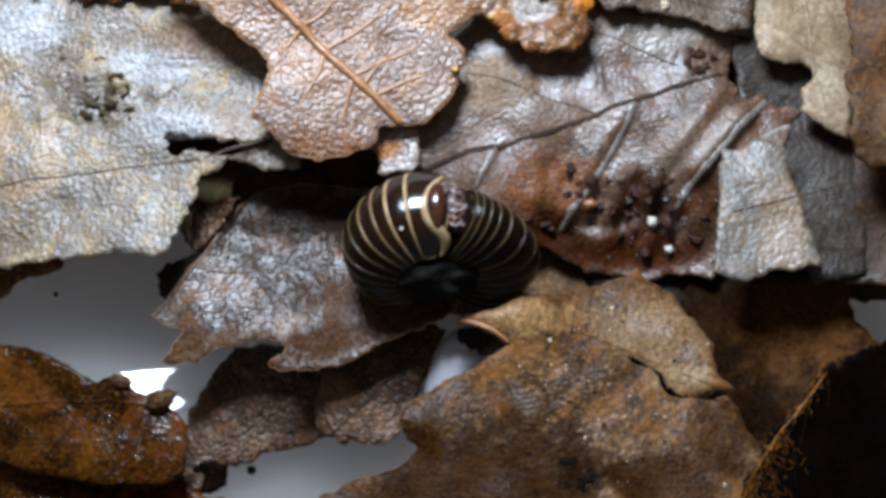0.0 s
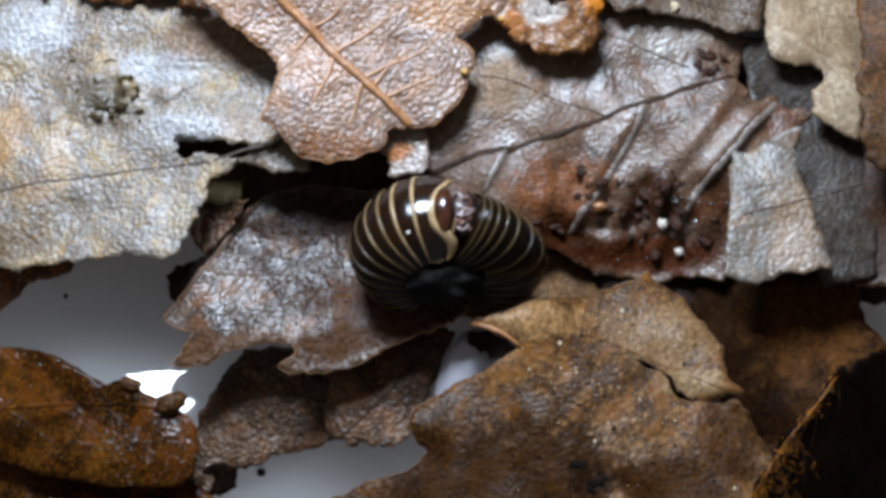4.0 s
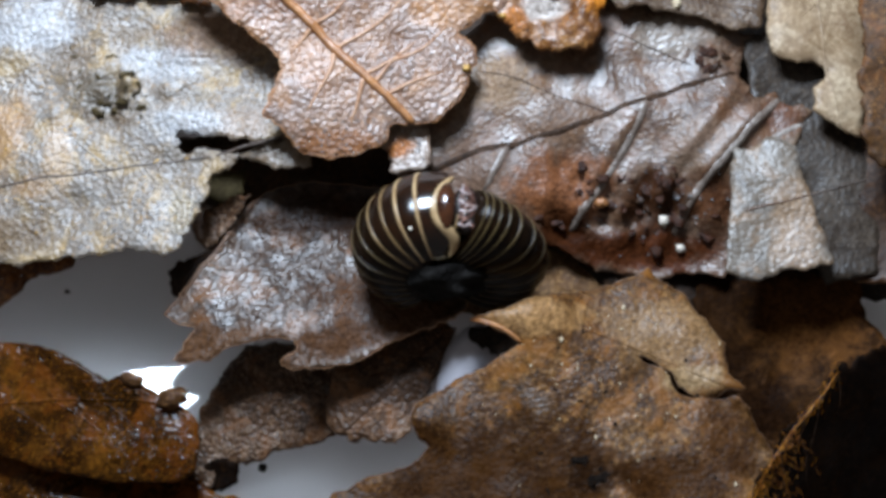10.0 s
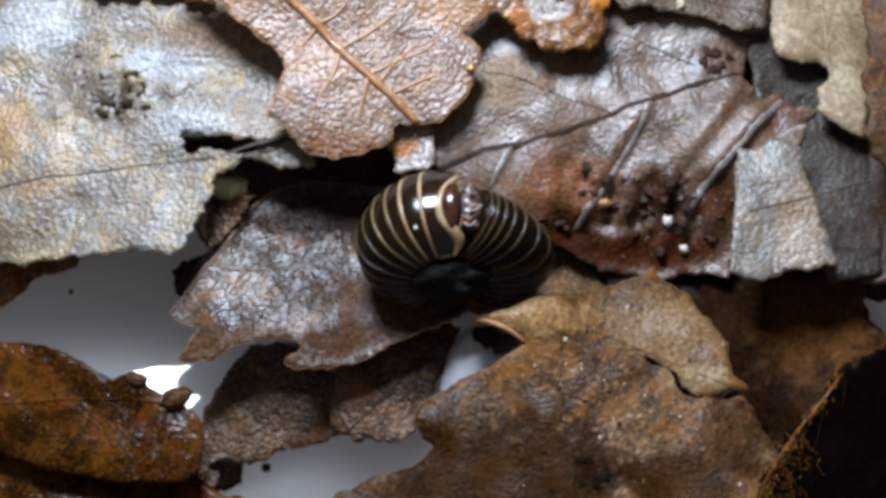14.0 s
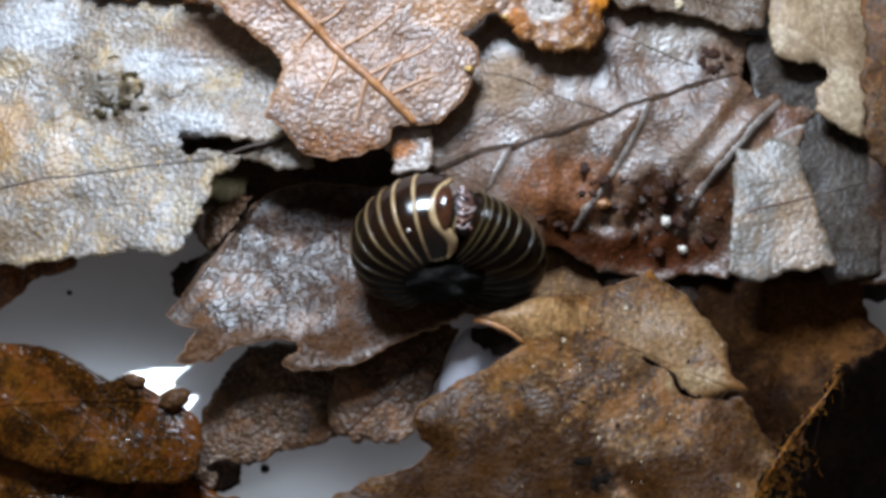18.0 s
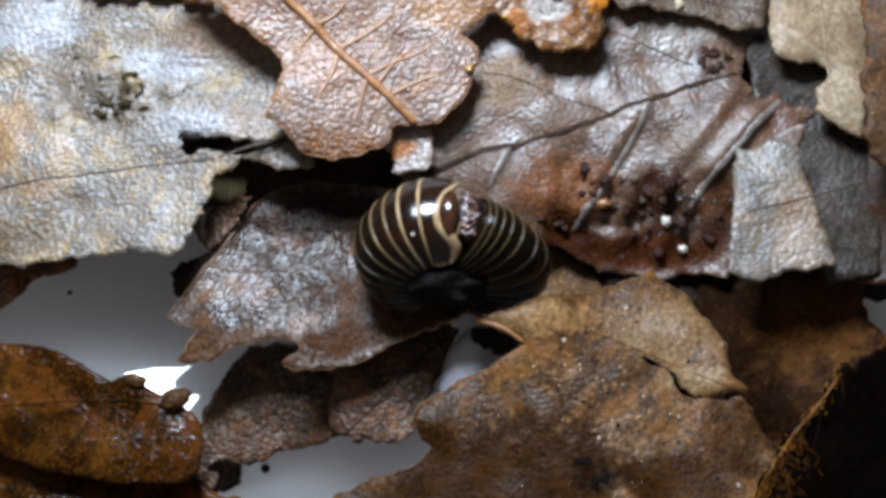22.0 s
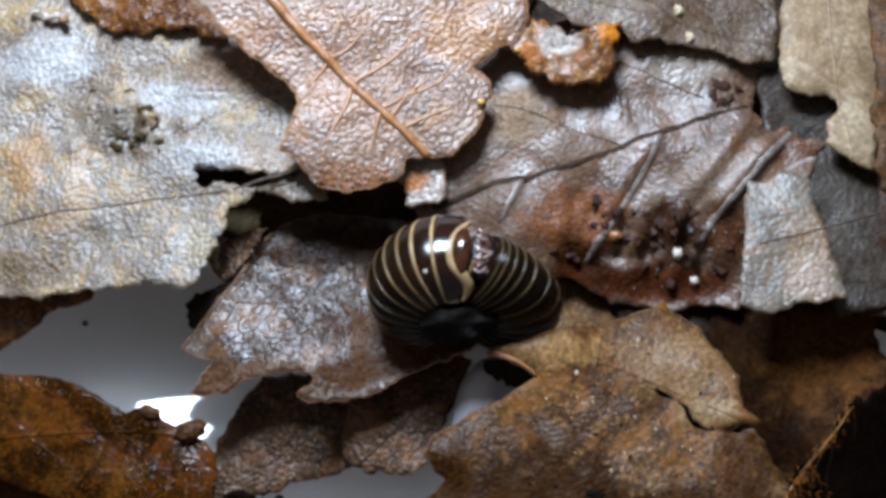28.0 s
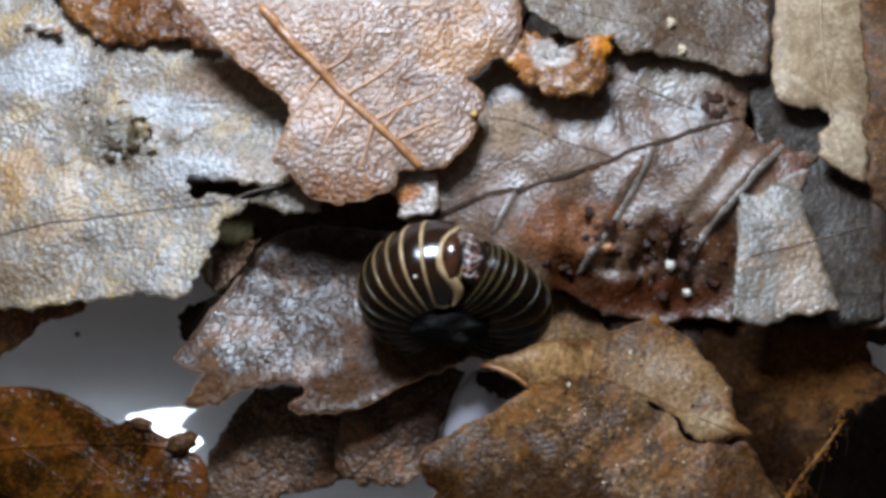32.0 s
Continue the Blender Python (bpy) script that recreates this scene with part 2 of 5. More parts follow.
GREYBROWN = leaf_material("greybrown_leaf", (0.036, 0.013, 0.005), (0.098, 0.049, 0.025), (0.18, 0.118, 0.074), (0.38, 0.54), 0.62, 2.2, 0.0, 0.5, 1.0, warm=(0.128, 0.054, 0.022), cool=(0.055, 0.040, 0.033), spec=0.90, net=0.4, patches=[
    (-8.85, -2.16, 2.8, 2.2, (0.095, 0.055, 0.036), 0.7, 0.7), (-8.22, 2.51, 2.8, 2.0, (0.18, 0.115, 0.068), 0.8, 0.6), (-4.8, 0.6, 3.2, 1.8, (0.088, 0.046, 0.024), 0.75, 0.6), (-4.89, -3.04, 3.0, 2.2, (0.150, 0.052, 0.0180), 0.88, 0.3), (-0.13, -3.41, 2.2, 1.5, (0.030, 0.010, 0.0035), 0.9, 0.8),
    (-0.79, -5.79, 4.6, 1.3, (0.050, 0.0130, 0.0036), 0.94, 0.85), (-4.66, -5.23, 2.4, 1.5, (0.022, 0.0060, 0.0018), 0.94, 0.9), (2.21, -0.95, 2.2, 1.8, (0.15, 0.095, 0.062), 0.6), (2.6, -3.6, 1.6, 1.6, (0.060, 0.021, 0.0075), 0.8, 0.6), (1.08, 4.87, 3.0, 1.2, (0.17, 0.135, 0.105), 0.7), (6.19, 0.38, 1.5, 1.0, (0.085, 0.028, 0.011), 0.8)])
SLATE = leaf_material("slate_leaf", (0.022, 0.0090, 0.0036), (0.086, 0.043, 0.0220), (0.21, 0.130, 0.080), (0.30, 0.46), 1.6, 2.4, 0.0, 0.7, 1.4, warm=(0.130, 0.050, 0.015), cool=(0.014, 0.008, 0.006), spec=0.40, film=0.1, net=0.8)
# Patch 1 mixes brown with painted millipede shadow; patch 4 paints the pinkish leaf's shadow.
SLATE_C = leaf_material("slate_wet_leaf", (0.022, 0.009, 0.0038), (0.050, 0.027, 0.0155), (0.115, 0.078, 0.055), (0.30, 0.48), 1.25, 2.5, 0.0, 0.6, 0.9, warm=(0.135, 0.054, 0.018), cool=(0.016, 0.010, 0.008), spec=0.72, film=0.08, net=0.7, patches=[
    (4.98, -0.46, 4.6, 2.8, (0.046, 0.019, 0.0075), 0.9, 0.7), (-2.49, -2.57, 3.6, 1.3, (0.062, 0.029, 0.013), 0.88, 0.6), (0.61, -3.00, 4.0, 1.4, (0.052, 0.025, 0.012), 0.88, 0.75), (1.92, 4.96, 4.6, 2.0, (0.016, 0.007, 0.0034), 0.9, 0.8), (2.79, -2.12, 3.0, 1.3, (0.050, 0.023, 0.011), 0.9, 0.9)])
TAN = leaf_material("tan_leaf", (0.026, 0.0095, 0.0025), (0.070, 0.029, 0.0078), (0.15, 0.072, 0.024), (0.5, 0.7), 0.35, 3.0, 0.0, 0.8, 0.5, warm=(0.140, 0.046, 0.008), cool=(0.030, 0.018, 0.011), spec=0.25)
# Patch 3 lightens the curled corner's colour, which the millipede's shadow would dim.
TAN_D = leaf_material("mottled_tan_leaf", (0.013, 0.0040, 0.0008), (0.064, 0.0245, 0.0058), (0.185, 0.088, 0.026), (0.40, 0.58), 0.70, 3.0, 0.0, 0.9, 1.0, warm=(0.175, 0.064, 0.0105), cool=(0.048, 0.027, 0.014), spec=0.30, net=0.12, film=0.15, fleck=(0.30, 0.150, 0.045), patches=[
    (3.41, 2.05, 3.6, 2.2, (0.175, 0.098, 0.042), 0.75), (4.27, -0.23, 1.8, 0.9, (0.235, 0.150, 0.072), 0.85), (-3.27, 2.94, 3.2, 1.2, (0.27, 0.145, 0.056), 0.8),
    (-5.56, -4.64, 9.0, 3.6, (0.019, 0.0070, 0.0020), 0.86, 0.8), (2.89, -4.64, 4.2, 1.7, (0.028, 0.0102, 0.0027), 0.85, 0.6), (6.2, -2.8, 2.4, 2.6, (0.032, 0.0118, 0.0032), 0.75, 0.6), (-0.43, -4.72, 1.8, 0.8, (0.012, 0.005, 0.002), 0.8)])
TAN_LIGHT = leaf_material("light_tan_leaf", (0.050, 0.021, 0.0065), (0.125, 0.060, 0.020), (0.24, 0.135, 0.055), (0.5, 0.7), 0.35, 3.0, 0.0, 0.6, 0.5, spec=0.25)
TORN = leaf_material("torn_leaf", (0.017, 0.0066, 0.0023), (0.066, 0.029, 0.0125), (0.165, 0.088, 0.046), (0.40, 0.56), 1.0, 2.6, 0.0, 0.7, 1.3, spec=0.35, warm=(0.170, 0.065, 0.018), cool=(0.022, 0.013, 0.009))
CREAM = leaf_material("cream_leaf", (0.125, 0.072, 0.036), (0.29, 0.198, 0.115), (0.42, 0.325, 0.215), (0.45, 0.65), 0.4, 2.0, 0.0, 0.3, 0.4, spec=0.4)
# The whitish first patch is wet sheen painted into the colour.
RUST_F = leaf_material("bright_rust_leaf", (0.040, 0.011, 0.002), (0.17, 0.058, 0.010), (0.32, 0.15, 0.045), (0.3, 0.5), 0.8, 2.2, 0.0, 0.5, 0.9, spec=0.6, patches=[(-0.3, 0.35, 1.5, 1.0, (0.34, 0.30, 0.27), 0.9), (2.4, 0.5, 0.8, 1.2, (0.34, 0.115, 0.012), 0.95, 0.5), (-1.7, -0.4, 0.7, 0.9, (0.30, 0.11, 0.03), 0.8)])
DUN = leaf_material("dun_leaf", (0.030, 0.012, 0.004), (0.078, 0.044, 0.022), (0.165, 0.115, 0.075), (0.4, 0.6), 0.7, 2.4, 0.0, 0.6, 0.9, spec=0.5)
WETDARK = leaf_material("wet_dark_leaf", (0.0044, 0.0016, 0.0004), (0.030, 0.0095, 0.0013), (0.118, 0.042, 0.0048), (0.16, 0.30), 0.42, 3.2, 0.0, 0.7, 1.2, warm=(0.085, 0.0220, 0.0022), cool=(0.004, 0.0020, 0.0009), spec=0.12, film=0.2)
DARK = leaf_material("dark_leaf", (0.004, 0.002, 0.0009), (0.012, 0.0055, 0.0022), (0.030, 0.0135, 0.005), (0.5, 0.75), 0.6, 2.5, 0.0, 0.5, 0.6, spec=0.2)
UMBER = leaf_material("umber_leaf", (0.010, 0.0036, 0.0010), (0.036, 0.0135, 0.0042), (0.085, 0.037, 0.0115), (0.45, 0.68), 0.5, 2.4, 0.0, 0.5, 0.6, spec=0.3)
# The near-black first patch paints the shadow of the leaves above it.
UMBER_S = leaf_material("blotched_shaded_umber_leaf", (0.006, 0.0022, 0.0007), (0.022, 0.0080, 0.0023), (0.060, 0.024, 0.0070), (0.55, 0.75), 0.7, 2.4, 0.0, 0.5, 0.8, spec=0.05, warm=(0.095, 0.036, 0.0085), patches=[(-4.2, 0.3, 4.6, 5.4, (0.009, 0.0036, 0.0013), 0.85, 0.7), (-1.61, -3.47, 3.5, 2.0, (0.008, 0.003, 0.0011), 0.9, 0.6), (1.9, 0.8, 3.2, 3.0, (0.085, 0.033, 0.0090), 0.55)])
GREY = leaf_material("grey_leaf", (0.014, 0.0088, 0.0056), (0.036, 0.024, 0.016), (0.076, 0.056, 0.040), (0.42, 0.62), 0.6, 1.8, 0.0, 0.5, 0.9, spec=0.45)
OLIVE = leaf_material("olive_tray_glimpse", (0.028, 0.019, 0.008), (0.050, 0.037, 0.016), (0.070, 0.054, 0.026), (0.6, 0.8), 0.4, 2.0, 0.0, 0.3, 0.6, spec=0.08)
WATER, nt, p = shader("water_drop")
p.inputs["Base Color"].default_value = (0.97, 0.98, 1.0, 1)
p.inputs["Roughness"].default_value = 0.07
p.inputs["IOR"].default_value = 1.33
p.inputs["Transmission Weight"].default_value = 0.88
RIB_ORANGE = plain_material("orange_rib", (0.17, 0.058, 0.015), (0.38, 0.165, 0.055), 0.40, 1.6, 0.06, 0.5, 0.2)
RIB_TAWNY = plain_material("tawny_rib", (0.24, 0.10, 0.04), (0.40, 0.22, 0.12), 0.42, 1.6, 0.05)
RIB_DARK = plain_material("dark_rib", (0.020, 0.011, 0.007), (0.075, 0.045, 0.028), 0.5, 2.0, 0.08)
RIB_PALE = leaf_material("pale_rib", (0.095, 0.062, 0.046), (0.175, 0.138, 0.112), (0.27, 0.235, 0.205), (0.38, 0.52), 0.45, 2.2, 0.0, 0.5, 0.8, spec=0.85)
RIB_MID = plain_material("midrib_brown", (0.008, 0.0032, 0.0010), (0.045, 0.019, 0.0065), 0.6, 2.5, 0.06, 0.15)
BLACKLEAF = leaf_material("black_leaf", (0.002, 0.0009, 0.0004), (0.005, 0.0020, 0.0008), (0.016, 0.0065, 0.0022), (0.6, 0.8), 0.6, 2.5, 0.0, 0.5, 0.6, spec=0.06)
RUST_DARK = leaf_material("dark_rust_leaf", (0.024, 0.0065, 0.001), (0.115, 0.034, 0.0045), (0.27, 0.105, 0.022), (0.28, 0.48), 1.1, 1.8, 0.0, 0.6, 1.0, spec=0.5, film=0.15)
RIB_BROWN = plain_material("brown_rib", (0.045, 0.018, 0.007), (0.11, 0.05, 0.02), 0.45, 2.0, 0.05)
SAND = plain_material("pale_grain", (0.45, 0.38, 0.30), (0.75, 0.68, 0.58), 0.35, 3.0, 0.06, 0.5, 0.4)
CREAMY = plain_material("cream_grain", (0.30, 0.22, 0.13), (0.55, 0.45, 0.30), 0.4, 3.0, 0.06)
YELLOW = plain_material("yellow_grain", (0.30, 0.15, 0.02), (0.55, 0.32, 0.06), 0.4, 3.0, 0.05, 0.5, 0.3)
# For the lump added to brighten the gap between the leaf tips.
GAP_BRIGHTENER = plain_material("pale_gap_brightener", (0.40, 0.385, 0.42), (0.50, 0.475, 0.51), 0.35, 0.4, 0.02, 0.4)
SOIL = plain_material("soil", (0.003, 0.0015, 0.0007), (0.013, 0.0065, 0.0027), 0.8, 4.0, 0.3, 0.12)
MOSS = plain_material("olive_crumb", (0.024, 0.016, 0.007), (0.100, 0.070, 0.030), 0.85, 4.0, 0.25, 0.08)
FLESH = plain_material("decayed_leaf_flesh", (0.008, 0.0022, 0.0006), (0.050, 0.013, 0.003), 0.5, 2.5, 0.1, 0.2)
EDGE = plain_material("frayed_orange", (0.24, 0.065, 0.005), (0.60, 0.235, 0.022), 0.25, 2.0, 0.03, 0.6)
SHELL = plain_material("dark_shell", (0.0020, 0.0008, 0.0003), (0.0090, 0.0036, 0.0010), 0.22, 0.55, 0.004, 0.13, 0.0)
SHELL_RED = plain_material("red_shell", (0.0024, 0.0009, 0.0003), (0.0145, 0.0045, 0.0011), 0.20, 0.8, 0.006, 0.28, 0.0)
SHELL_FRONT = plain_material("amber_shell", (0.0016, 0.0005, 0.0002), (0.018, 0.0046, 0.0009), 0.15, 0.95, 0.004, 0.5, 0.0)
HEAD = plain_material("head_shell", (0.014, 0.0040, 0.0012), (0.060, 0.018, 0.006), 0.17, 1.0, 0.004, 0.5, 0.0)
MOUTH = plain_material("mouth_hollow", (0.004, 0.0016, 0.0010), (0.016, 0.0065, 0.004), 0.4, 2.0, 0.05, 0.3)
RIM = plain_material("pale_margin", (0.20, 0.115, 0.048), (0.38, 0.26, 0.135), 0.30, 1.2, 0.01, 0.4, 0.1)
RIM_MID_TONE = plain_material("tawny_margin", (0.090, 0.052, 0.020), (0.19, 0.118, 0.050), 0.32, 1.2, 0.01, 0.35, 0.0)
# Own dull tone of the hind margins; on the front half it paints shade.
RIM_DULL_SHADED = plain_material("dull_shaded_margin", (0.026, 0.017, 0.0065), (0.078, 0.051, 0.020), 0.28, 1.2, 0.006, 0.25, 0.0)
BELLY_SHADE = plain_material("painted_shade_belly", (0.0010, 0.0007, 0.0006), (0.0040, 0.0028, 0.0024), 0.95, 1.3, 0.4, 0.02)
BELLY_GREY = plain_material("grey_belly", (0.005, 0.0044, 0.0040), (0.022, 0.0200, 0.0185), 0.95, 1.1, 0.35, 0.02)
LIMB = plain_material("limb_skin", (0.035, 0.014, 0.009), (0.22, 0.105, 0.080), 0.12, 3.0, 0.01, 0.6, 0.5)
LIMB_PALE = plain_material("pale_jaw", (0.16, 0.11, 0.10), (0.40, 0.31, 0.29), 0.14, 3.0, 0.01, 0.6, 0.5)

tray_m, nt, p = shader("tray_plastic")
v = coords(nt)
nt.links.new(ramp(nt, noise_tex(nt, v, 0.05, 4, 0.6), [(0.3, (0.34, 0.318, 0.306)), (0.7, (0.38, 0.352, 0.34))]), p.inputs["Base Color"])
nt.links.new(ramp(nt, noise_tex(nt, v, 0.12, 4, 0.6), [(0.3, 0.02), (0.7, 0.035)]), p.inputs["Roughness"])
bn = nt.nodes.new("ShaderNodeBump")
bn.inputs["Distance"].default_value = 0.05 * MM
nt.links.new(noise_tex(nt, v, 0.25, 2, 0.5), bn.inputs["Height"])
nt.links.new(bn.outputs[0], p.inputs["Normal"])
p.inputs["Subsurface Weight"].default_value = 1.0
p.inputs["Subsurface Radius"].default_value = (60 * MM, 60 * MM, 60 * MM)
p.inputs["Subsurface Scale"].default_value = 1.0
TRAY = tray_m


# ---- builders ----
def mesh_object(name, verts, faces, mat, parent=None, smooth=True, label=""):
    me = bpy.data.meshes.new(name)
    me.from_pydata([tuple(q) for q in verts], [], faces)
    me.materials.append(mat)
    if smooth:
        me.polygons.foreach_set("use_smooth", [True] * len(me.polygons))
    me.update()
    ob = new(name, me)
    ob.parent = parent
    if label:
        tagged(ob, label)
    return ob


def part(name, bm, mat, parent, label=""):
    me = bpy.data.meshes.new(name)
    bm.to_mesh(me)
    bm.free()
    me.materials.append(mat)
    me.polygons.foreach_set("use_smooth", [True] * len(me.polygons))
    ob = new(name, me)
    ob.parent = parent
    if label:
        tagged(ob, label)
    return ob


def inside(poly, pts):
    x, y = pts[:, 0], pts[:, 1]
    res = np.zeros(len(pts), bool)
    j = len(poly) - 1
    for i in range(len(poly)):
        xi, yi = poly[i]
        xj, yj = poly[j]
        if yi != yj:
            res ^= ((yi > y) != (yj > y)) & (x < (xj - xi) * (y - yi) / (yj - yi) + xi)
        j = i
    return res


def edge_distance(poly, pts):
    best = np.full(len(pts), 1e9)
    for i in range(len(poly)):
        a, b = poly[i - 1], poly[i]
        ab = b - a
        k = np.clip(((pts - a) @ ab) / max(ab @ ab, 1e-9), 0, 1)
        best = np.minimum(best, np.hypot(*(pts - a - k[:, None] * ab).T))
    return best


def jagged(outline, rng, step, jag, rounded=0.06):
    """Outline with torn, uneven edges: each side split and pushed by fractal noise."""
    pts = []
    n = len(outline)
    off = rng.uniform(0, 100)
    for i in range(n):
        a, b = np.array(outline[i]), np.array(outline[(i + 1) % n])
        ln = np.hypot(*(b - a))
        k = max(1, int(ln / step))
        nrm = np.array([-(b - a)[1], (b - a)[0]]) / max(ln, 1e-6)
        for q in range(k):
            f = q / k
            c = a + (b - a) * f
            w = math.sin(math.pi * f) ** 0.5 if k > 1 else 0
            d = noise.fractal((c[0] * 1.3 + off, c[1] * 1.3, 3.1), 0.7, 2.2, 4)
            pts.append(c + nrm * d * jag * (0.35 + w))
    pts = np.array(pts)
    sm = (np.roll(pts, 1, 0) + np.roll(pts, -1, 0)) / 2
    return pts * (1 - rounded) + sm * rounded


SURF, EDGES = {}, {}


def leaf(name, label, mat, origin, tilt, outline, veins=(), thick=0.13, grid=0.33, jag=0.22, curl=0.0, curl_width=1.2,
         bumps=(), warp=0.35, step_terms=(), vein_mats=None, vein_r=(0.22, 0.11), vein_lift=0.35, seed=1, furrow=0.0, category="leaf",
         group="fallen leaves", ribbed=0.0, drops=(), folds=(), vein_taper=0.35, thin_from=99, rim=None, key=""):
    """One fallen leaf: a torn blade with thickness, bent by its tilt, bumps and rolled edges, and veins laid along it."""
    rng = np.random.default_rng(seed)
    base = tagged(new(name), label, category, group)
    base.location = [c * MM for c in origin]
    edge = jagged(outline, rng, grid * 0.6, jag)
    lo, hi = edge.min(0), edge.max(0)
    gx, gy = np.meshgrid(np.arange(lo[0], hi[0], grid), np.arange(lo[1], hi[1], grid * 0.87))
    gx[::2] += grid / 2
    pts = np.stack([gx.ravel(), gy.ravel()], 1) + rng.uniform(-0.25, 0.25, (gx.size, 2)) * grid
    pts = pts[inside(edge, pts)]
    pts = pts[edge_distance(edge, pts) > grid * 0.45]
    n = len(edge)
    allp = np.vstack([edge, pts])
    out = delaunay_2d_cdt([Vector(q) for q in allp], [(i, (i + 1) % n) for i in range(n)], [], 0, 1e-5)
    vv = np.array([tuple(q) for q in out[0]])
    tris = np.array([f for f in out[2] if len(f) == 3])
    tris = tris[inside(edge, vv[tris].mean(1))]
    seedz = rng.uniform(0, 50)
    if not veins and min(hi - lo) > 2.5:
        mid = edge.mean(0)
        axis = np.linalg.svd(edge - mid, full_matrices=False)[2][0]
        flank, reach = np.array([-axis[1], axis[0]]), 0.42 * np.ptp((edge - mid) @ axis)
        veins = [[mid - axis * reach, mid + 0.3 * flank, mid + axis * reach]]
        veins += [[mid + axis * reach * f, mid + axis * reach * (f + 0.3) + flank * g * 0.55 * reach] for f in (-0.5, -0.1, 0.3) for g in (-1, 1)]
        vein_mats, vein_r, vein_lift = (mat, mat), (0.10, 0.06), -0.55
    veins_np = [np.array(q) for q in veins]

    def height(q):
        z = tilt[0] * q[:, 0] + tilt[1] * q[:, 1]
        for bx, by, amp, rad in bumps:
            z = z + amp * np.exp(-((q[:, 0] - bx) ** 2 + (q[:, 1] - by) ** 2) / rad ** 2)
        for ax, ay, bx, by, amp, soft_ in step_terms:
            d = np.array([bx - ax, by - ay])
            ln = np.hypot(*d)
            d = d / ln
            al = ((q[:, 0] - ax) * d[0] + (q[:, 1] - ay) * d[1]) / ln
            side = (q[:, 0] - ax) * -d[1] + (q[:, 1] - ay) * d[0]
            z = z + amp * np.clip(al, 0, 1) * (0.5 + 0.5 * np.tanh(side / soft_)) * np.exp(-np.maximum(side, 0) / 3.0)
        for ax, ay, bx, by, amp, soft_, fade in folds:
            d = np.array([bx - ax, by - ay])
            ln = np.hypot(*d)
            d = d / ln
            al = ((q[:, 0] - ax) * d[0] + (q[:, 1] - ay) * d[1]) / ln
            side = (q[:, 0] - ax) * -d[1] + (q[:, 1] - ay) * d[0]
            ends = np.clip(al * 5, 0, 1) * np.clip((1 - al) * 5, 0, 1)
            z = z + amp * ends * (0.5 + 0.5 * np.tanh(side / soft_)) * np.exp(-np.maximum(side, 0) / fade)
        if warp:
            z = z + warp * np.array([noise.noise((x * 0.28, y * 0.28, seedz)) + 0.35 * noise.noise((x * 0.8, y * 0.8, seedz + 9))
                                     for x, y in q])
        if ribbed:
            z = z + ribbed * np.array([noise.noise((x * 1.7, y * 1.7, seedz + 20)) for x, y in q])
        if curl:
            d = edge_distance(edge, q)
            side = np.array([0.55 + noise.noise((x * 0.16, y * 0.16, seedz + 4)) for x, y in q])
            z = z + curl * side * np.clip(1 - d / curl_width, 0, 1) ** 2
        if furrow and veins_np:
            d = np.full(len(q), 9.0)
            for vn in veins_np:
                for a, b in zip(vn[:-1], vn[1:]):
                    ab = b - a
                    k = np.clip(((q - a) @ ab) / (ab @ ab), 0, 1)
                    d = np.minimum(d, np.hypot(*(q - a - k[:, None] * ab).T))
            z = z - furrow * np.exp(-(d / 0.45) ** 2)
        return z

    EDGES[key] = edge + np.array(origin[:2])
    SURF[key] = lambda x, y: (x, y, origin[2] + float(height(np.array([[x - origin[0], y - origin[1]]]))[0]))
    z = height(vv)
    th = thick * (0.8 + 0.4 * rng.random(len(vv)))
    top = np.column_stack([vv, z]) * MM
    low = np.column_stack([vv, z - th]) * MM
    m = len(vv)
    faces = [tuple(f) for f in tris] + [(f[2] + m, f[1] + m, f[0] + m) for f in tris]
    seen = {}
    for f in tris:
        for a, b in ((f[0], f[1]), (f[1], f[2]), (f[2], f[0])):
            seen[(a, b)] = 1
    for a, b in seen:
        if (b, a) not in seen:
            faces.append((b, a, a + m, b + m))
    blade = mesh_object("blade", np.vstack([top, low]), faces, mat, base)
    flat = len(faces) - 2 * len(tris)
    blade.data.polygons.foreach_set("use_smooth", [True] * (2 * len(tris)) + [False] * flat)
    if rim:
        ring = np.vstack([edge, edge[:1]])
        tube("margin", np.column_stack([ring, height(ring) - 0.3 * thick]), rim[1], rim[1], rim[0], base, 0.0, 6)
    if drops:
        add_drops(base, height, edge, drops, veins_np, rng)
    for i, vn in enumerate(veins_np):
        r0 = vein_r[0] if i == 0 else vein_r[1]
        vm = (vein_mats or (RIB_BROWN, RIB_BROWN))[0 if i == 0 else 1]
        if i >= thin_from:
            r0, vm = 0.27 * r0, vein_mats[0]
        # resample along the vein
        ts = np.concatenate([[0], np.cumsum(np.hypot(*np.diff(vn, axis=0).T))])
        k = max(6, int(ts[-1] / 0.3))
        u = np.linspace(0, ts[-1], k)
        line = np.column_stack([np.interp(u, ts, vn[:, 0]), np.interp(u, ts, vn[:, 1])])
        for _ in range(3):
            line[1:-1] = (line[:-2] + 2 * line[1:-1] + line[2:]) / 4
        keep = inside(edge, line) | (edge_distance(edge, line) < 0.3)
        line = line[keep]
        if len(line) < 3:
            continue
        line = line + np.array([[0.05 * noise.noise((x * 1.1, y * 1.1, 2.0 + i)), 0.05 * noise.noise((x * 1.1, y * 1.1, 7.0 + i))] for x, y in line])
        zz = height(line)
        tube(("midrib" if i == 0 else "side_vein"), np.column_stack([line, zz]), r0, r0 * (0.8 if i == 0 else vein_taper), vm, base, vein_lift)
    return base


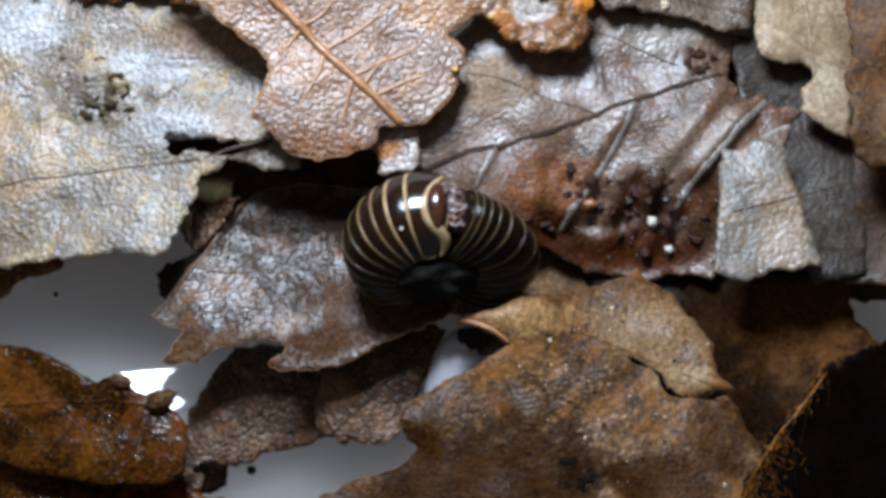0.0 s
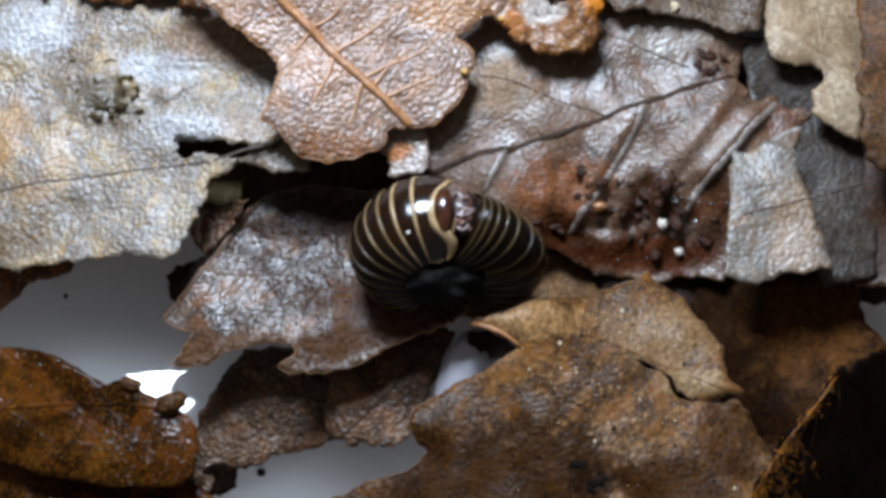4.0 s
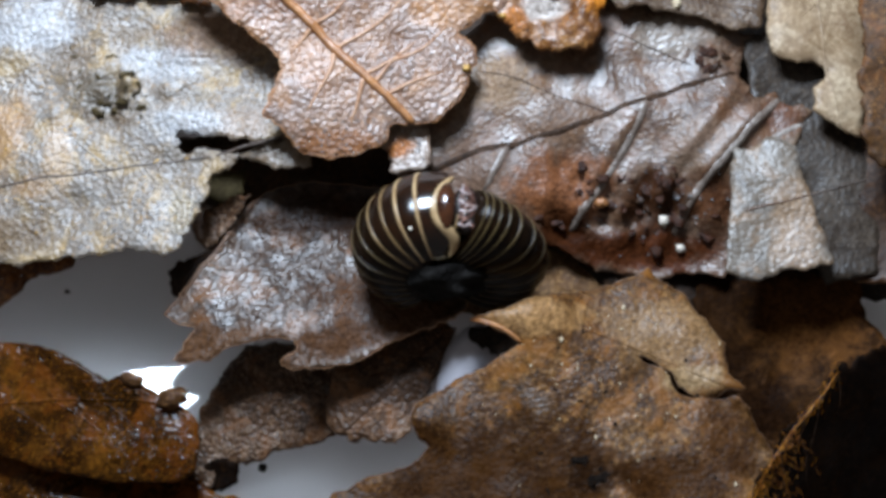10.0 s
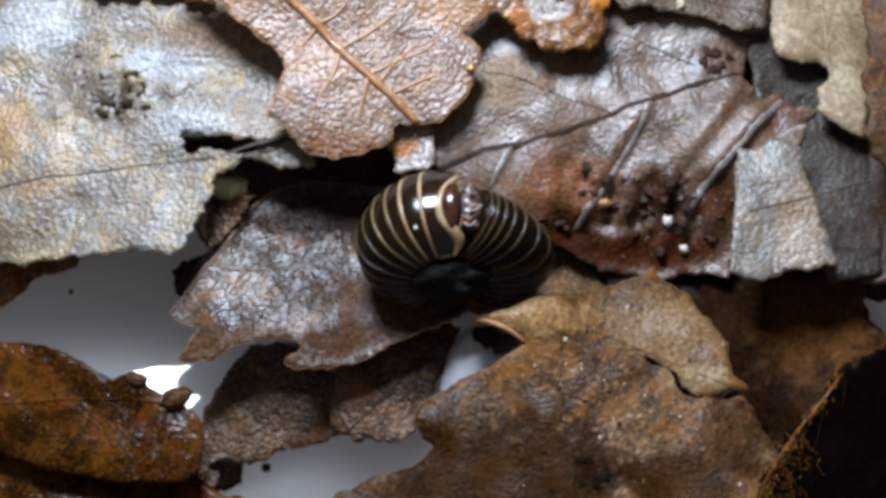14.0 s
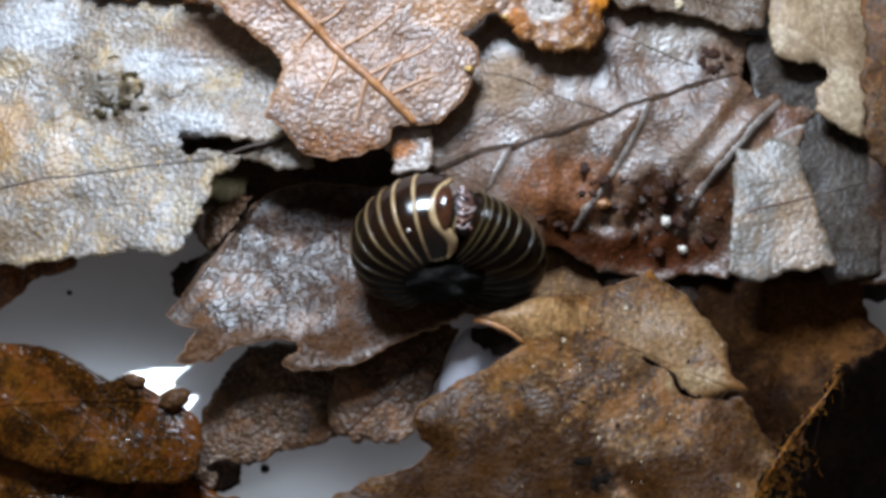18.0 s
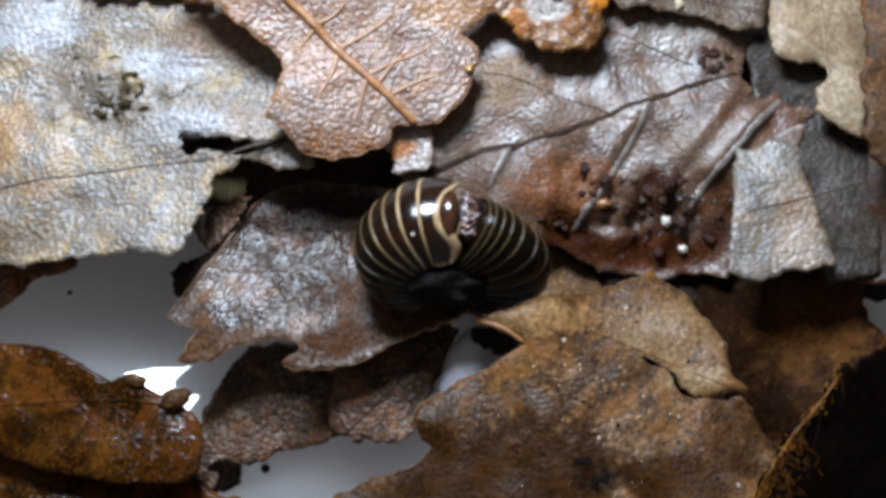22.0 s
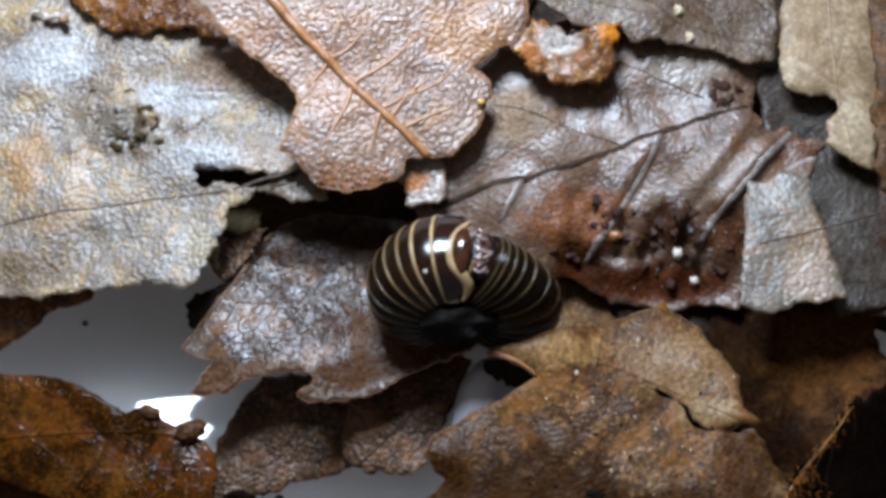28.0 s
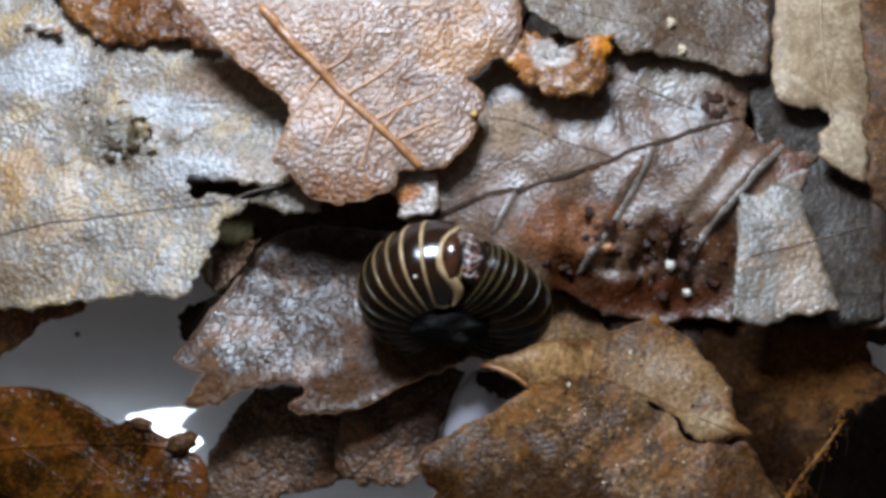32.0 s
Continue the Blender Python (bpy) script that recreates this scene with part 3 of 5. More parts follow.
def add_drops(base, height, edge, drops, veins_np, rng):
    """Tiny clinging water drops: (count, x, y, spread x, spread y, size, share that sits along the veins, and for streaks their angle and length)."""
    bm = bmesh.new()
    for count, cx, cy, sx, sy, size, along_veins, *lie in drops:
        streak, long_ = lie or (0.0, 1.3)
        q = rng.normal(0, 1, (count, 2)) * (sx, sy) + (cx, cy)
        for i in range(int(count * along_veins)):
            vn = veins_np[1 + i % (len(veins_np) - 1)]
            k = rng.integers(0, len(vn) - 1)
            q[i] = vn[k] + (vn[k + 1] - vn[k]) * rng.random() + rng.normal(0, 0.14, 2)
        q = q[inside(edge, q)]
        for (x, y), z in zip(q, height(q)):
            r = size * rng.uniform(0.5, 1.3) * MM
            bmesh.ops.create_icosphere(bm, subdivisions=1, radius=r, matrix=Matrix.Translation((x * MM, y * MM, z * MM + 0.25 * r)) @ Matrix.Rotation(streak + rng.normal(0, 0.25), 4, "Z") @ Matrix.Diagonal((rng.uniform(1.1, 1.2 * long_), 1.1, 0.38, 1)))
    ob = part("dew", bm, WATER, base, "tiny glittering water drops")
    tagged(ob, kind="stuff")


def tube(name, line, r0, r1, mat, parent, lift=0.35, sides=8):
    verts, faces = [], []
    k = len(line)
    for i in range(k):
        t = line[min(i + 1, k - 1)] - line[max(i - 1, 0)]
        t = t / np.linalg.norm(t)
        s = np.cross((0, 0, 1), t)
        s = s / max(np.linalg.norm(s), 1e-6)
        up = np.cross(t, s)
        r = r0 + (r1 - r0) * i / (k - 1)
        r *= 1 + 0.16 * noise.noise((line[i][0] * 1.5, line[i][1] * 1.5, 5.5))
        if i in (0, k - 1):
            r *= 0.6
        for j in range(sides):
            a = 2 * math.pi * j / sides
            verts.append((line[i] + up * lift * r + s * r * math.cos(a) + up * r * 0.8 * math.sin(a)) * MM)
    for i in range(k - 1):
        for j in range(sides):
            a, b = i * sides + j, i * sides + (j + 1) % sides
            faces.append((a, b, b + sides, a + sides))
    faces.append(tuple(range(sides))[::-1])
    faces.append(tuple((k - 1) * sides + j for j in range(sides)))
    return mesh_object(name, verts, faces, mat, parent)


def lump_mesh(rng, size, stretch=(1, 1, 0.8), rough=0.3, sub=3):
    bm = bmesh.new()
    bmesh.ops.create_icosphere(bm, subdivisions=sub, radius=0.5 * size * MM)
    o = rng.uniform(0, 60)
    for w in bm.verts:
        d = w.co.normalized()
        k = 1 + rough * 1.5 * noise.fractal((d.x * 2.3 + o, d.y * 2.3, d.z * 2.3), 0.6, 2.2, 4)
        w.co = Vector((w.co.x * stretch[0], w.co.y * stretch[1], w.co.z * stretch[2])) * k
    return bm


def grain(name, label, mat, place, size, seed, stretch=(1, 1, 0.8), category="grain", group="", rough=0.3, turn=0):
    rng = np.random.default_rng(seed)
    bm = lump_mesh(rng, size, stretch, rough)
    me = bpy.data.meshes.new(name)
    bm.to_mesh(me)
    bm.free()
    me.materials.append(mat)
    me.polygons.foreach_set("use_smooth", [True] * len(me.polygons))
    ob = tagged(new(name, me), label, category, group)
    ob.matrix_world = pose(place[0] * MM, place[1] * MM, place[2] * MM, 0, 0, turn)
    return ob


# ---- setting ----
TX, TY = 1.15, -3.82


def tray_height(x, y):
    """Gently wavy tray bottom, in mm, with hills added to steer the lamp's light."""
    # First hill places the lamp's glare, second lifts a dim gap towards the light.
    hill = 2.9 * math.exp(-((x + 19.9) ** 2 + (y + 12.3) ** 2) / 100)
    hill += 1.2 * math.exp(-((x - TX) ** 2 + (y - TY) ** 2) / 14)
    return -0.7 + hill + 0.25 * noise.noise((x * 0.04, y * 0.04, 1.0))


xs = [-300, -200, -130, -90, -66] + [-50 + 1.6 * i for i in range(63)] + [66, 90, 130, 200, 300]
n = len(xs)
verts = [(x * MM, y * MM, tray_height(x, y) * MM) for y in xs for x in xs]
verts += [(x, y, z - 20 * MM) for x, y, z in verts]
faces = []
for r in range(n - 1):
    for c in range(n - 1):
        q = r * n + c
        faces.append((q, q + 1, q + n + 1, q + n))
        faces.append((n * n + q, n * n + q + n, n * n + q + n + 1, n * n + q + 1))
ring = list(range(n)) + [r * n + n - 1 for r in range(1, n)] + [(n - 1) * n + c for c in range(n - 2, -1, -1)] + [r * n for r in range(n - 2, 0, -1)]
for a, b in zip(ring, ring[1:] + ring[:1]):
    faces.append((b, a, a + n * n, b + n * n))
ground = tagged(mesh_object("ground", verts, faces, TRAY), "smooth whitish grey plastic tray bottom, wet and glossy", "tray", kind="structure")

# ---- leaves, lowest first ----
# The first four leaves are dark sheets added to stand in for shade.
leaf("leaf", "dark brown leaf added under the pile to blacken its gaps", DARK, origin=(12.27, 8.24, 3.41), tilt=(0.028, 0.055), outline=[(-12.4, 14.32), (17.78, 13.69), (14.53, -9.92), (3.64, -9.51), (2.67, -7.03), (-5.75, -3.44), (-8.71, -0.44), (-11.77, 2.32)], warp=0.4, seed=51, grid=0.7)
leaf("leaf", "dark brown leaf added under the pile to blacken its gaps", DARK, origin=(-11.04, 15.19, 4.04), tilt=(0.007, 0.013), outline=[(-18.3, 7.24), (16.46, 7.05), (14.66, -1.6), (5.44, -6.47), (-1.48, -3.32), (-16.77, -2.9)], warp=0.4, seed=52, grid=0.7)
leaf("leaf", "dark brown leaf added to blacken gaps under the other leaves", UMBER, origin=(-4.97, 4.12, 2.53), tilt=(0.048, 0.072), outline=[(-6.72, -2.64), (-8.07, -1.82), (-9.4, 1.1), (-9.51, 4.08), (-6.94, 4.19), (-2.6, 4.75), (2.36, 5.81), (8.51, 2.99), (12.32, -0.97), (12.51, -3.78), (8.37, -5.23), (4.55, -4.55), (0.66, -2.62), (-1.78, -1.31), (-4.26, 0.02)], warp=0.4, seed=21, grid=0.5)
leaf("leaf", "dark reddish brown leaf added to blacken the ribbed leaf's gap", DARK, origin=(11.33, -0.28, 3.79), tilt=(0.033, 0.080), outline=[(-6.14, 3.1), (-1.97, 4.6), (4.91, 2.32), (5.21, -1.3), (3.05, -3.62), (0.51, -3.6), (-1.68, -1.81), (-3.89, 0.31)], warp=0.4, seed=22, grid=0.5)
leaf("leaf", "light tan leaf piece under the millipede", TAN_LIGHT, origin=(4.97, -1.25, 3.15), tilt=(0.074, 0.033), outline=[(-3.31, 3.13), (0.22, 2.71), (2.81, 1.63), (4.53, 1.34), (5.62, 0.39), (5.52, -1.42), (1.2, -2.81), (-1.5, -2.57), (-2.43, -1.47), (-3.35, -0.96), (-4.51, -0.63), (-4.8, 0.67)], warp=0.3, seed=23, grid=0.45)
leaf("leaf", "dark orange-brown wet leaf lying flat on the tray", WETDARK, origin=(-17.34, -10.73, 2.48), tilt=(-0.025, -0.126), outline=[(-12.33, 3.67), (-4.64, 1.64), (-1.76, 1.02), (1.9, 0.63), (4.95, 0.65), (5.93, -0.38), (7.85, -0.99), (8.83, -3.08), (-10.72, -3.16)], veins=[[(-6.47, -0.38), (-2.61, -0.59), (1.27, -0.91), (4.86, -1.17)]], vein_mats=(WETDARK, WETDARK), vein_r=(0.09, 0.05), vein_lift=-0.3, warp=0.3, seed=24)
leaf("leaf", "slate brown leaf with a curled-down dark tip", SLATE, origin=(-9.06, -8.00, 1.55), tilt=(0.000, 0.020), outline=[(-1.03, 4.58), (-1.98, 3.22), (-2.76, 1.58), (-3.5, -0.26), (-3.61, -1.89), (-3.21, -2.73), (-2.51, -3.1), (-2.15, -2.66), (-2.14, -1.9), (-1.69, -1.52), (-1.02, -1.69), (-0.27, -1.52), (1.12, -0.9), (2.25, -0.75), (3.31, -0.6), (3.86, -0.26), (3.66, 0.84), (3.4, 1.72), (4.86, 3.52), (3.65, 4.73)], veins=[[(3.67, 4.11), (1.42, 2.02), (-0.77, -0.03), (-2.6, -2.6)], [(1.42, 2.02), (2.07, 0.54), (2.25, -0.61)], [(-0.77, -0.03), (-1.96, 0.54), (-2.77, 0.84)]], vein_mats=(SLATE, SLATE), vein_r=(0.09, 0.05), vein_lift=-0.3, warp=0.3, seed=25, curl=-0.25, grid=0.28)
leaf("leaf", "dull brown torn leaf piece in shade", TORN, origin=(-2.75, -6.86, 3.10), tilt=(0.060, 0.030), outline=[(-2.89, -0.12), (-2.73, -1.25), (-2.21, -1.66), (-1.78, -1.66), (-1.48, -2.01), (-1.12, -1.84), (-0.15, -1.85), (0.64, -2.21), (1.08, -1.77), (1.58, -1.04), (2.13, 0.37), (2.92, 1.87), (3.65, 3.77), (2.62, 4.24), (0.35, 3.38), (-2.49, 1.95)], veins=[[(2.93, 3.33), (0.94, 1.32), (-1.01, -0.67), (-2.1, -1.62)]], vein_mats=(UMBER, UMBER), vein_r=(0.09, 0.05), vein_lift=-0.3, warp=0.3, seed=26, curl=-0.2, grid=0.28)
leaf("leaf", "rusty orange leaf edge under the pale leaf", RUST_DARK, origin=(-22.72, -1.02, 3.99), tilt=(0.049, 0.303), outline=[(-7.55, 2.08), (1.88, 1.91), (4.18, 1.26), (4.07, 0.82), (3.21, 0.56), (1.99, 0.25), (1.37, -0.43), (0.63, -0.88), (-0.35, -1.31), (-2.08, -1.89), (-7.34, -2.36)], warp=0.3, seed=27, curl=-0.3, ribbed=0.12, drops=[(40, -0.5, 0.0, 2.6, 0.8, 0.045, 0.0)])
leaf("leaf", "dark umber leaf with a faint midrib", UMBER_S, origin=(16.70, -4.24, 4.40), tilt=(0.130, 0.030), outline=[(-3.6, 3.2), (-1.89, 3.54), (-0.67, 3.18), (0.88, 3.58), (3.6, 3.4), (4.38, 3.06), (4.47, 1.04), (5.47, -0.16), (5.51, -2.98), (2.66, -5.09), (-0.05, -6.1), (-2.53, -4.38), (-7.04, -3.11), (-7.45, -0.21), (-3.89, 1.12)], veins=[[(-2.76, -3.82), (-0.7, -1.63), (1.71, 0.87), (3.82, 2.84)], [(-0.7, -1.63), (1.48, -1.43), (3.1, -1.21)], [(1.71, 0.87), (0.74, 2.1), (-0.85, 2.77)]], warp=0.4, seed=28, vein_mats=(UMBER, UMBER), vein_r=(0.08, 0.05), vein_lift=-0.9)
leaf("leaf", "smooth dark grey leaf lying underneath", GREY, origin=(18.62, 5.11, 7.60), tilt=(0.020, 0.090), outline=[(-3.01, 6.01), (-1.87, 5.93), (1.64, 5.44), (3.33, 4.45), (3.5, 1.44), (3.05, -2.35), (2.6, -6.69), (0.1, -7.24), (-1.01, -4.36), (-1.87, -1.42), (-2.72, 2.23)], veins=[[(-0.88, -2.77), (0.54, -2.48), (2.25, -1.99), (3.1, -1.82)], [(0.54, -2.48), (0.97, -0.85), (1.65, 0.35)]], vein_mats=(RIB_DARK, GREY), vein_r=(0.09, 0.05), vein_lift=-0.3, warp=0.3, seed=29, jag=0.1)
leaf("leaf", "brown leaf with a torn shaded edge", UMBER, origin=(21.50, 1.28, 7.49), tilt=(0.200, 0.076), outline=[(-0.94, 3.65), (-0.57, 2.65), (-0.94, 1.49), (-0.85, 0.3), (-1.46, -1.11), (-1.72, -2.53), (-1.15, -3.28), (0.1, -3.51), (2.58, -3.83), (3.62, 2.85), (1.34, 3.31)], warp=0.4, seed=30)
# Dark sheet in place of the underside and shade below the curled corner.
leaf("leaf_fragment", "dark brown piece for the shaded hollow under the tan leaf's tip", DARK, origin=(2.72, -4.50, 4.75), tilt=(0.378, 0.324), outline=[(-1.21, 0.97), (-0.32, 0.92), (0.64, 0.41), (1.45, -0.39), (1.04, -0.66), (0.36, -0.75), (-0.21, -0.48), (-0.65, -0.27), (-1.1, 0.26)], warp=0.3, seed=54, grid=0.2, curl=0.3, category="leaf scrap")
# Black sheet stands in for shade under the slate leaf's curled tip.
leaf("leaf_fragment", "black piece put in as the slate leaf tip's shaded hollow", BLACKLEAF, origin=(-10.82, -10.20, 1.30), tilt=(0.004, 0.354), outline=[(-0.88, 0.36), (-0.31, 0.73), (0.49, 0.63), (0.84, 0.14), (0.67, -0.39), (-0.07, -0.82), (-0.75, -0.66)], warp=0.2, seed=53, grid=0.22, category="leaf scrap")
leaf("leaf_fragment", "small dark brown leaf scrap beside the slate leaf", DARK, origin=(-12.75, -0.36, 4.06), tilt=(-0.000, 0.173), outline=[(-1.12, -0), (-0.7, 0.35), (0.07, 0.64), (1, 1.1), (1.59, 0.75), (0.88, -0.06), (-0.01, -0.87), (-0.68, -1.27), (-1.03, -0.64)], warp=0.2, seed=31, grid=0.22, category="leaf scrap")
# Added piece, coloured like the dim tray that shows through this gap.
leaf("leaf_fragment", "pale olive piece standing in for tray seen through a gap", OLIVE, origin=(-11.10, 4.30, 4.3), tilt=(0.05, 0.02), outline=[(-1.3, 0.75), (-0.3, 1.0), (0.9, 0.85), (1.0, 0.1), (0.6, -0.8), (-0.4, -0.95), (-1.1, -0.4)], warp=0.2, seed=62, grid=0.22, category="leaf scrap")
leaf("leaf_fragment", "small curled greyish leaf scrap with an orange edge", SLATE, origin=(-11.28, 2.28, 4.26), tilt=(0.257, -0.048), outline=[(-1.08, -0.23), (-0.83, 0.46), (-0.25, 0.85), (0.71, 1.2), (1.56, 1.29), (1.13, 0.49), (0.41, -0.46), (-0.08, -1.25), (-0.66, -1.5), (-0.9, -0.84)], warp=0.3, seed=32, grid=0.22, curl=0.35, category="leaf scrap")
leaf("leaf_fragment", "pale brown leaf scrap half hidden under the pinkish leaf", PALE, origin=(-8.24, 5.03, 6.50), tilt=(0.100, 0.050), outline=[(-2.03, 0.17), (-0.81, 0.54), (0.34, 0.98), (1.81, 0.44), (1.84, -0.65), (0.7, -0.77), (-0.47, -0.47), (-1.36, -0.24)], warp=0.2, seed=33, grid=0.22, category="leaf scrap")
leaf("leaf", "slate grey-brown wet leaf with torn pointed lobes under a millipede", SLATE_C, key="C", origin=(-7.63, -2.04, 4.49), tilt=(0.039, -0.124), outline=[(-2.04, 5.62), (-2.73, 4.61), (-3.33, 3.27), (-4, 2.3), (-4.78, 1.33), (-5.52, 0.07), (-6.15, -0.71), (-5.68, -1.12), (-5, -1.35), (-4.38, -1.57), (-4.65, -2), (-4.92, -2.42), (-5.43, -3.38), (-4.75, -3.47), (-3.28, -3.1), (-1.95, -2.4), (-0.29, -2.11), (0.51, -2.25), (0.7, -2.79), (-0.09, -3.44), (0.43, -3.8), (2.03, -3.76), (3.67, -3.37), (5.31, -2.49), (6.69, -1.78), (8.41, -1.31), (9.49, 0.1), (10.37, 1.36), (9.84, 3.98), (8.11, 6.05), (3.34, 6.49), (0.93, 6.88), (-0.85, 6.57)], veins=[[(-2.04, 5.62), (-2.72, 4.47), (-3.44, 3.14), (-4.32, 1.91), (-5.31, 0.32)], [(2.47, -1.05), (3.53, 0.82), (4.92, 2.74)], [(-1.3, 0.26), (0.32, 1.84), (2.01, 2.79)], [(-4.32, 1.91), (-2.26, 1.55), (-0.54, 1.85)]], warp=0.35, seed=34, grid=0.25,
     curl=0.25, curl_width=0.7, vein_mats=(RIB_BROWN, SLATE), vein_r=(0.13, 0.06), vein_lift=-0.1, ribbed=0.10, jag=0.16, rim=(RIB_TAWNY, 0.04))
leaf("leaf", "dark brown glossy wet leaf with glittering ribs", WETDARK, key="N", origin=(-17.10, -7.57, 4.35), tilt=(0.061, 0.110), outline=[(-12.41, 3.83), (-5.43, 3.32), (-4, 3.3), (-2.85, 3.19), (-1.38, 2.66), (-0.49, 2.19), (0.11, 1.77), (0.86, 1.39), (1.3, 1.61), (2.25, 1.53), (2.74, 1.03), (3.26, 0.75), (3.83, 0.46), (4.69, 0.01), (5.13, -0.38), (5.45, -0.79), (5.57, -2), (5.47, -3.11), (5, -3.48), (3.81, -3.59), (2.17, -3.58), (-0.04, -3.31), (-2.29, -2.86), (-4.3, -2.13), (-6.62, -1.43), (-11.83, -0.4)], veins=[[(-6.21, 0.02), (-3.98, 0.26), (-1.75, 0.39), (0.49, 0.41), (2.73, 0.32), (4.69, 0.01)], [(-1.75, 0.39), (0.01, -0.57), (1.78, -1.95), (2.69, -3.16)], [(0.49, 0.41), (2.25, -0.74), (3.72, -2.24)], [(-3.98, 0.26), (-1.89, -1.09), (-0.65, -2.58)], [(-3.98, 0.26), (-2.96, 1.4), (-2.22, 2.5)], [(0.49, 0.41), (1.02, 0.78), (1.32, 1.27)]], warp=0.25, seed=35, grid=0.28, curl=-0.15, curl_width=1.4,
     vein_mats=(WETDARK, WETDARK), vein_r=(0.09, 0.06), vein_lift=-0.1, jag=0.10, ribbed=0.03, drops=[(130, 2.4, -1.6, 1.1, 0.9, 0.017, 0.25, -0.95, 8.0), (14, -2.94, 0.8, 2.6, 1.0, 0.016, 0.2), (40, 4.7, -1.6, 0.35, 1.1, 0.020, 0.0, -1.1, 4.0)])
decay = random.Random(11)
ribbed_leaf = leaf("leaf", "large grey-brown leaf with dark midrib, pale ribs, decayed tear", GREYBROWN, key="G", origin=(11.02, 6.25, 7.30), tilt=(0.082, 0.139), outline=[(-13.45, -1.84), (-11.73, 1.74), (-9.67, 5.38), (-7.58, 7.19), (-4.61, 8.32), (-1.7, 7.53), (1.16, 6.59), (3.69, 5.53), (5.69, 4.59), (4.78, 4.58), (4.48, 3.48), (4.31, 2.51), (5, 1.39), (6.09, 1.74), (6.57, 1.02), (7.83, 0.67), (7.25, -0.4), (6.68, -1.47), (6.21, -3.44), (4.17, -5.38), (3.24, -7.33), (1.36, -6.85), (-0.03, -7.24), (-2.21, -6.66), (-3.85, -6.26), (-5.37, -5.5), (-7.75, -5.57), (-10.57, -4.31)], veins=[[(-12.15, -1.95), (-10.85, -1.58), (-9.7, -1.02), (-7.69, -0.71), (-4.81, -0.01), (-2.22, 0.88), (0.08, 1.54), (2.09, 2.21), (4.1, 2.76)], [(-7.54, -0.68), (-8.13, -1.74), (-8.8, -3.05)], [(-0.5, 1.32), (-1.27, -0.21), (-2.32, -1.96), (-3.49, -3.53), (-4.42, -4.75)], [(6.12, 1.34), (4.78, -0.01), (3.28, -1.73), (1.81, -3.28), (0.76, -5.04)], [(7.33, -0.02), (5.99, -0.65), (4.39, -1.77)], [(-2.36, 0.86), (-4.77, 1.75), (-6.77, 2.69), (-9.09, 3.48)], [(1.86, 3.29), (-0.37, 4.48), (-2.35, 5.51)]], warp=0.4, seed=36, grid=0.28,
     vein_mats=(RIB_MID, RIB_PALE), vein_r=(0.36, 0.33), vein_lift=-0.66, vein_taper=0.75, thin_from=5, ribbed=0.05,
     folds=[(-4.5, -5.0, -0.2, 1.6, 0.55, 0.20, 0.9), (0.4, -4.9, 6.2, 1.5, 0.75, 0.24, 0.8), (-0.8, -4.4, 4.6, 2.2, 0.60, 0.22, 0.8), (-9.0, -3.3, -7.4, -0.6, 0.30, 0.16, 0.7)], bumps=[(-0.82, -6.36, -1.8, 3.2), (3.01, -6.48, -1.2, 2.5), (-4.94, -5.37, -1.0, 2.2)]
     + [(gx + decay.gauss(0, 2.6), gy + decay.gauss(0, 1.3), decay.choice((-0.32, -0.22, 0.2, 0.28)), decay.uniform(0.25, 0.6)) for gx, gy in [(0.12, -3.95)] * 70])
pale_leaf = leaf("leaf", "large pale wet leaf with a thin midrib and eaten ragged edges", PALE_A, key="A", origin=(-14.46, 4.12, 6.52), tilt=(0.059, 0.064), outline=[(-15.23, -5.32), (-8.11, -4.74), (-6.97, -4.74), (-6.23, -4.93), (-5.4, -4.72), (-4.42, -4.56), (-3.28, -4.53), (-2.6, -4.16), (-1.88, -4.33), (-1.05, -4.05), (-0.17, -4.37), (0.68, -4.47), (1.3, -4.43), (1.77, -3.94), (1.69, -3.5), (2.15, -3.21), (2.25, -2.62), (2.6, -2.24), (2.43, -1.73), (2.91, -1.29), (2.76, -0.68), (2.96, -0.22), (3.87, -0.07), (4.2, 0.35), (4.35, 0.75), (3.47, 0.9), (3.03, 1.1), (1.45, 0.96), (1.19, 2.08), (3.13, 1.78), (5.04, 1.41), (6.32, 1.68), (7.46, 2.12), (8.3, 4.9), (8.1, 8.0), (6.2, 10.1), (4.3, 12.2), (0.3, 14.4), (-18.49, 15.3), (-16.95, 3.65)], veins=[[(-10.01, -1.1), (-8.01, -0.69), (-5.44, -0.21), (-2.27, 0.2), (0.61, 0.52), (3.48, 0.84), (5.04, 1.22), (6.66, 1.8)], [(-2.27, 0.2), (-4.81, 2.33), (-7.33, 3.67), (-10.49, 5.06)], [(0.61, 0.52), (-1.57, 2.23), (-4.04, 3.57)], [(-5.44, -0.21), (-3.52, -2.03), (-2.49, -3.84)], [(-0.54, 0.33), (0.73, -1.23), (1.19, -3.63)]], warp=0.45, seed=37, grid=0.3,
     vein_mats=(RIB_DARK, PALE), vein_r=(0.10, 0.08), jag=0.3, ribbed=0.03, furrow=0.10, vein_lift=-0.45,
     bumps=[(gx + decay.gauss(0, 1.5), gy + decay.gauss(0, 0.8), decay.choice((-0.30, -0.2, 0.2, 0.28)), decay.uniform(0.22, 0.5)) for gx, gy in [(-2.9, 4.3)] * 44], drops=[(300, -0.2, -2.5, 2.6, 1.3, 0.048, 0.0), (120, -5.5, -1.0, 2.2, 2.0, 0.042, 0.0)])
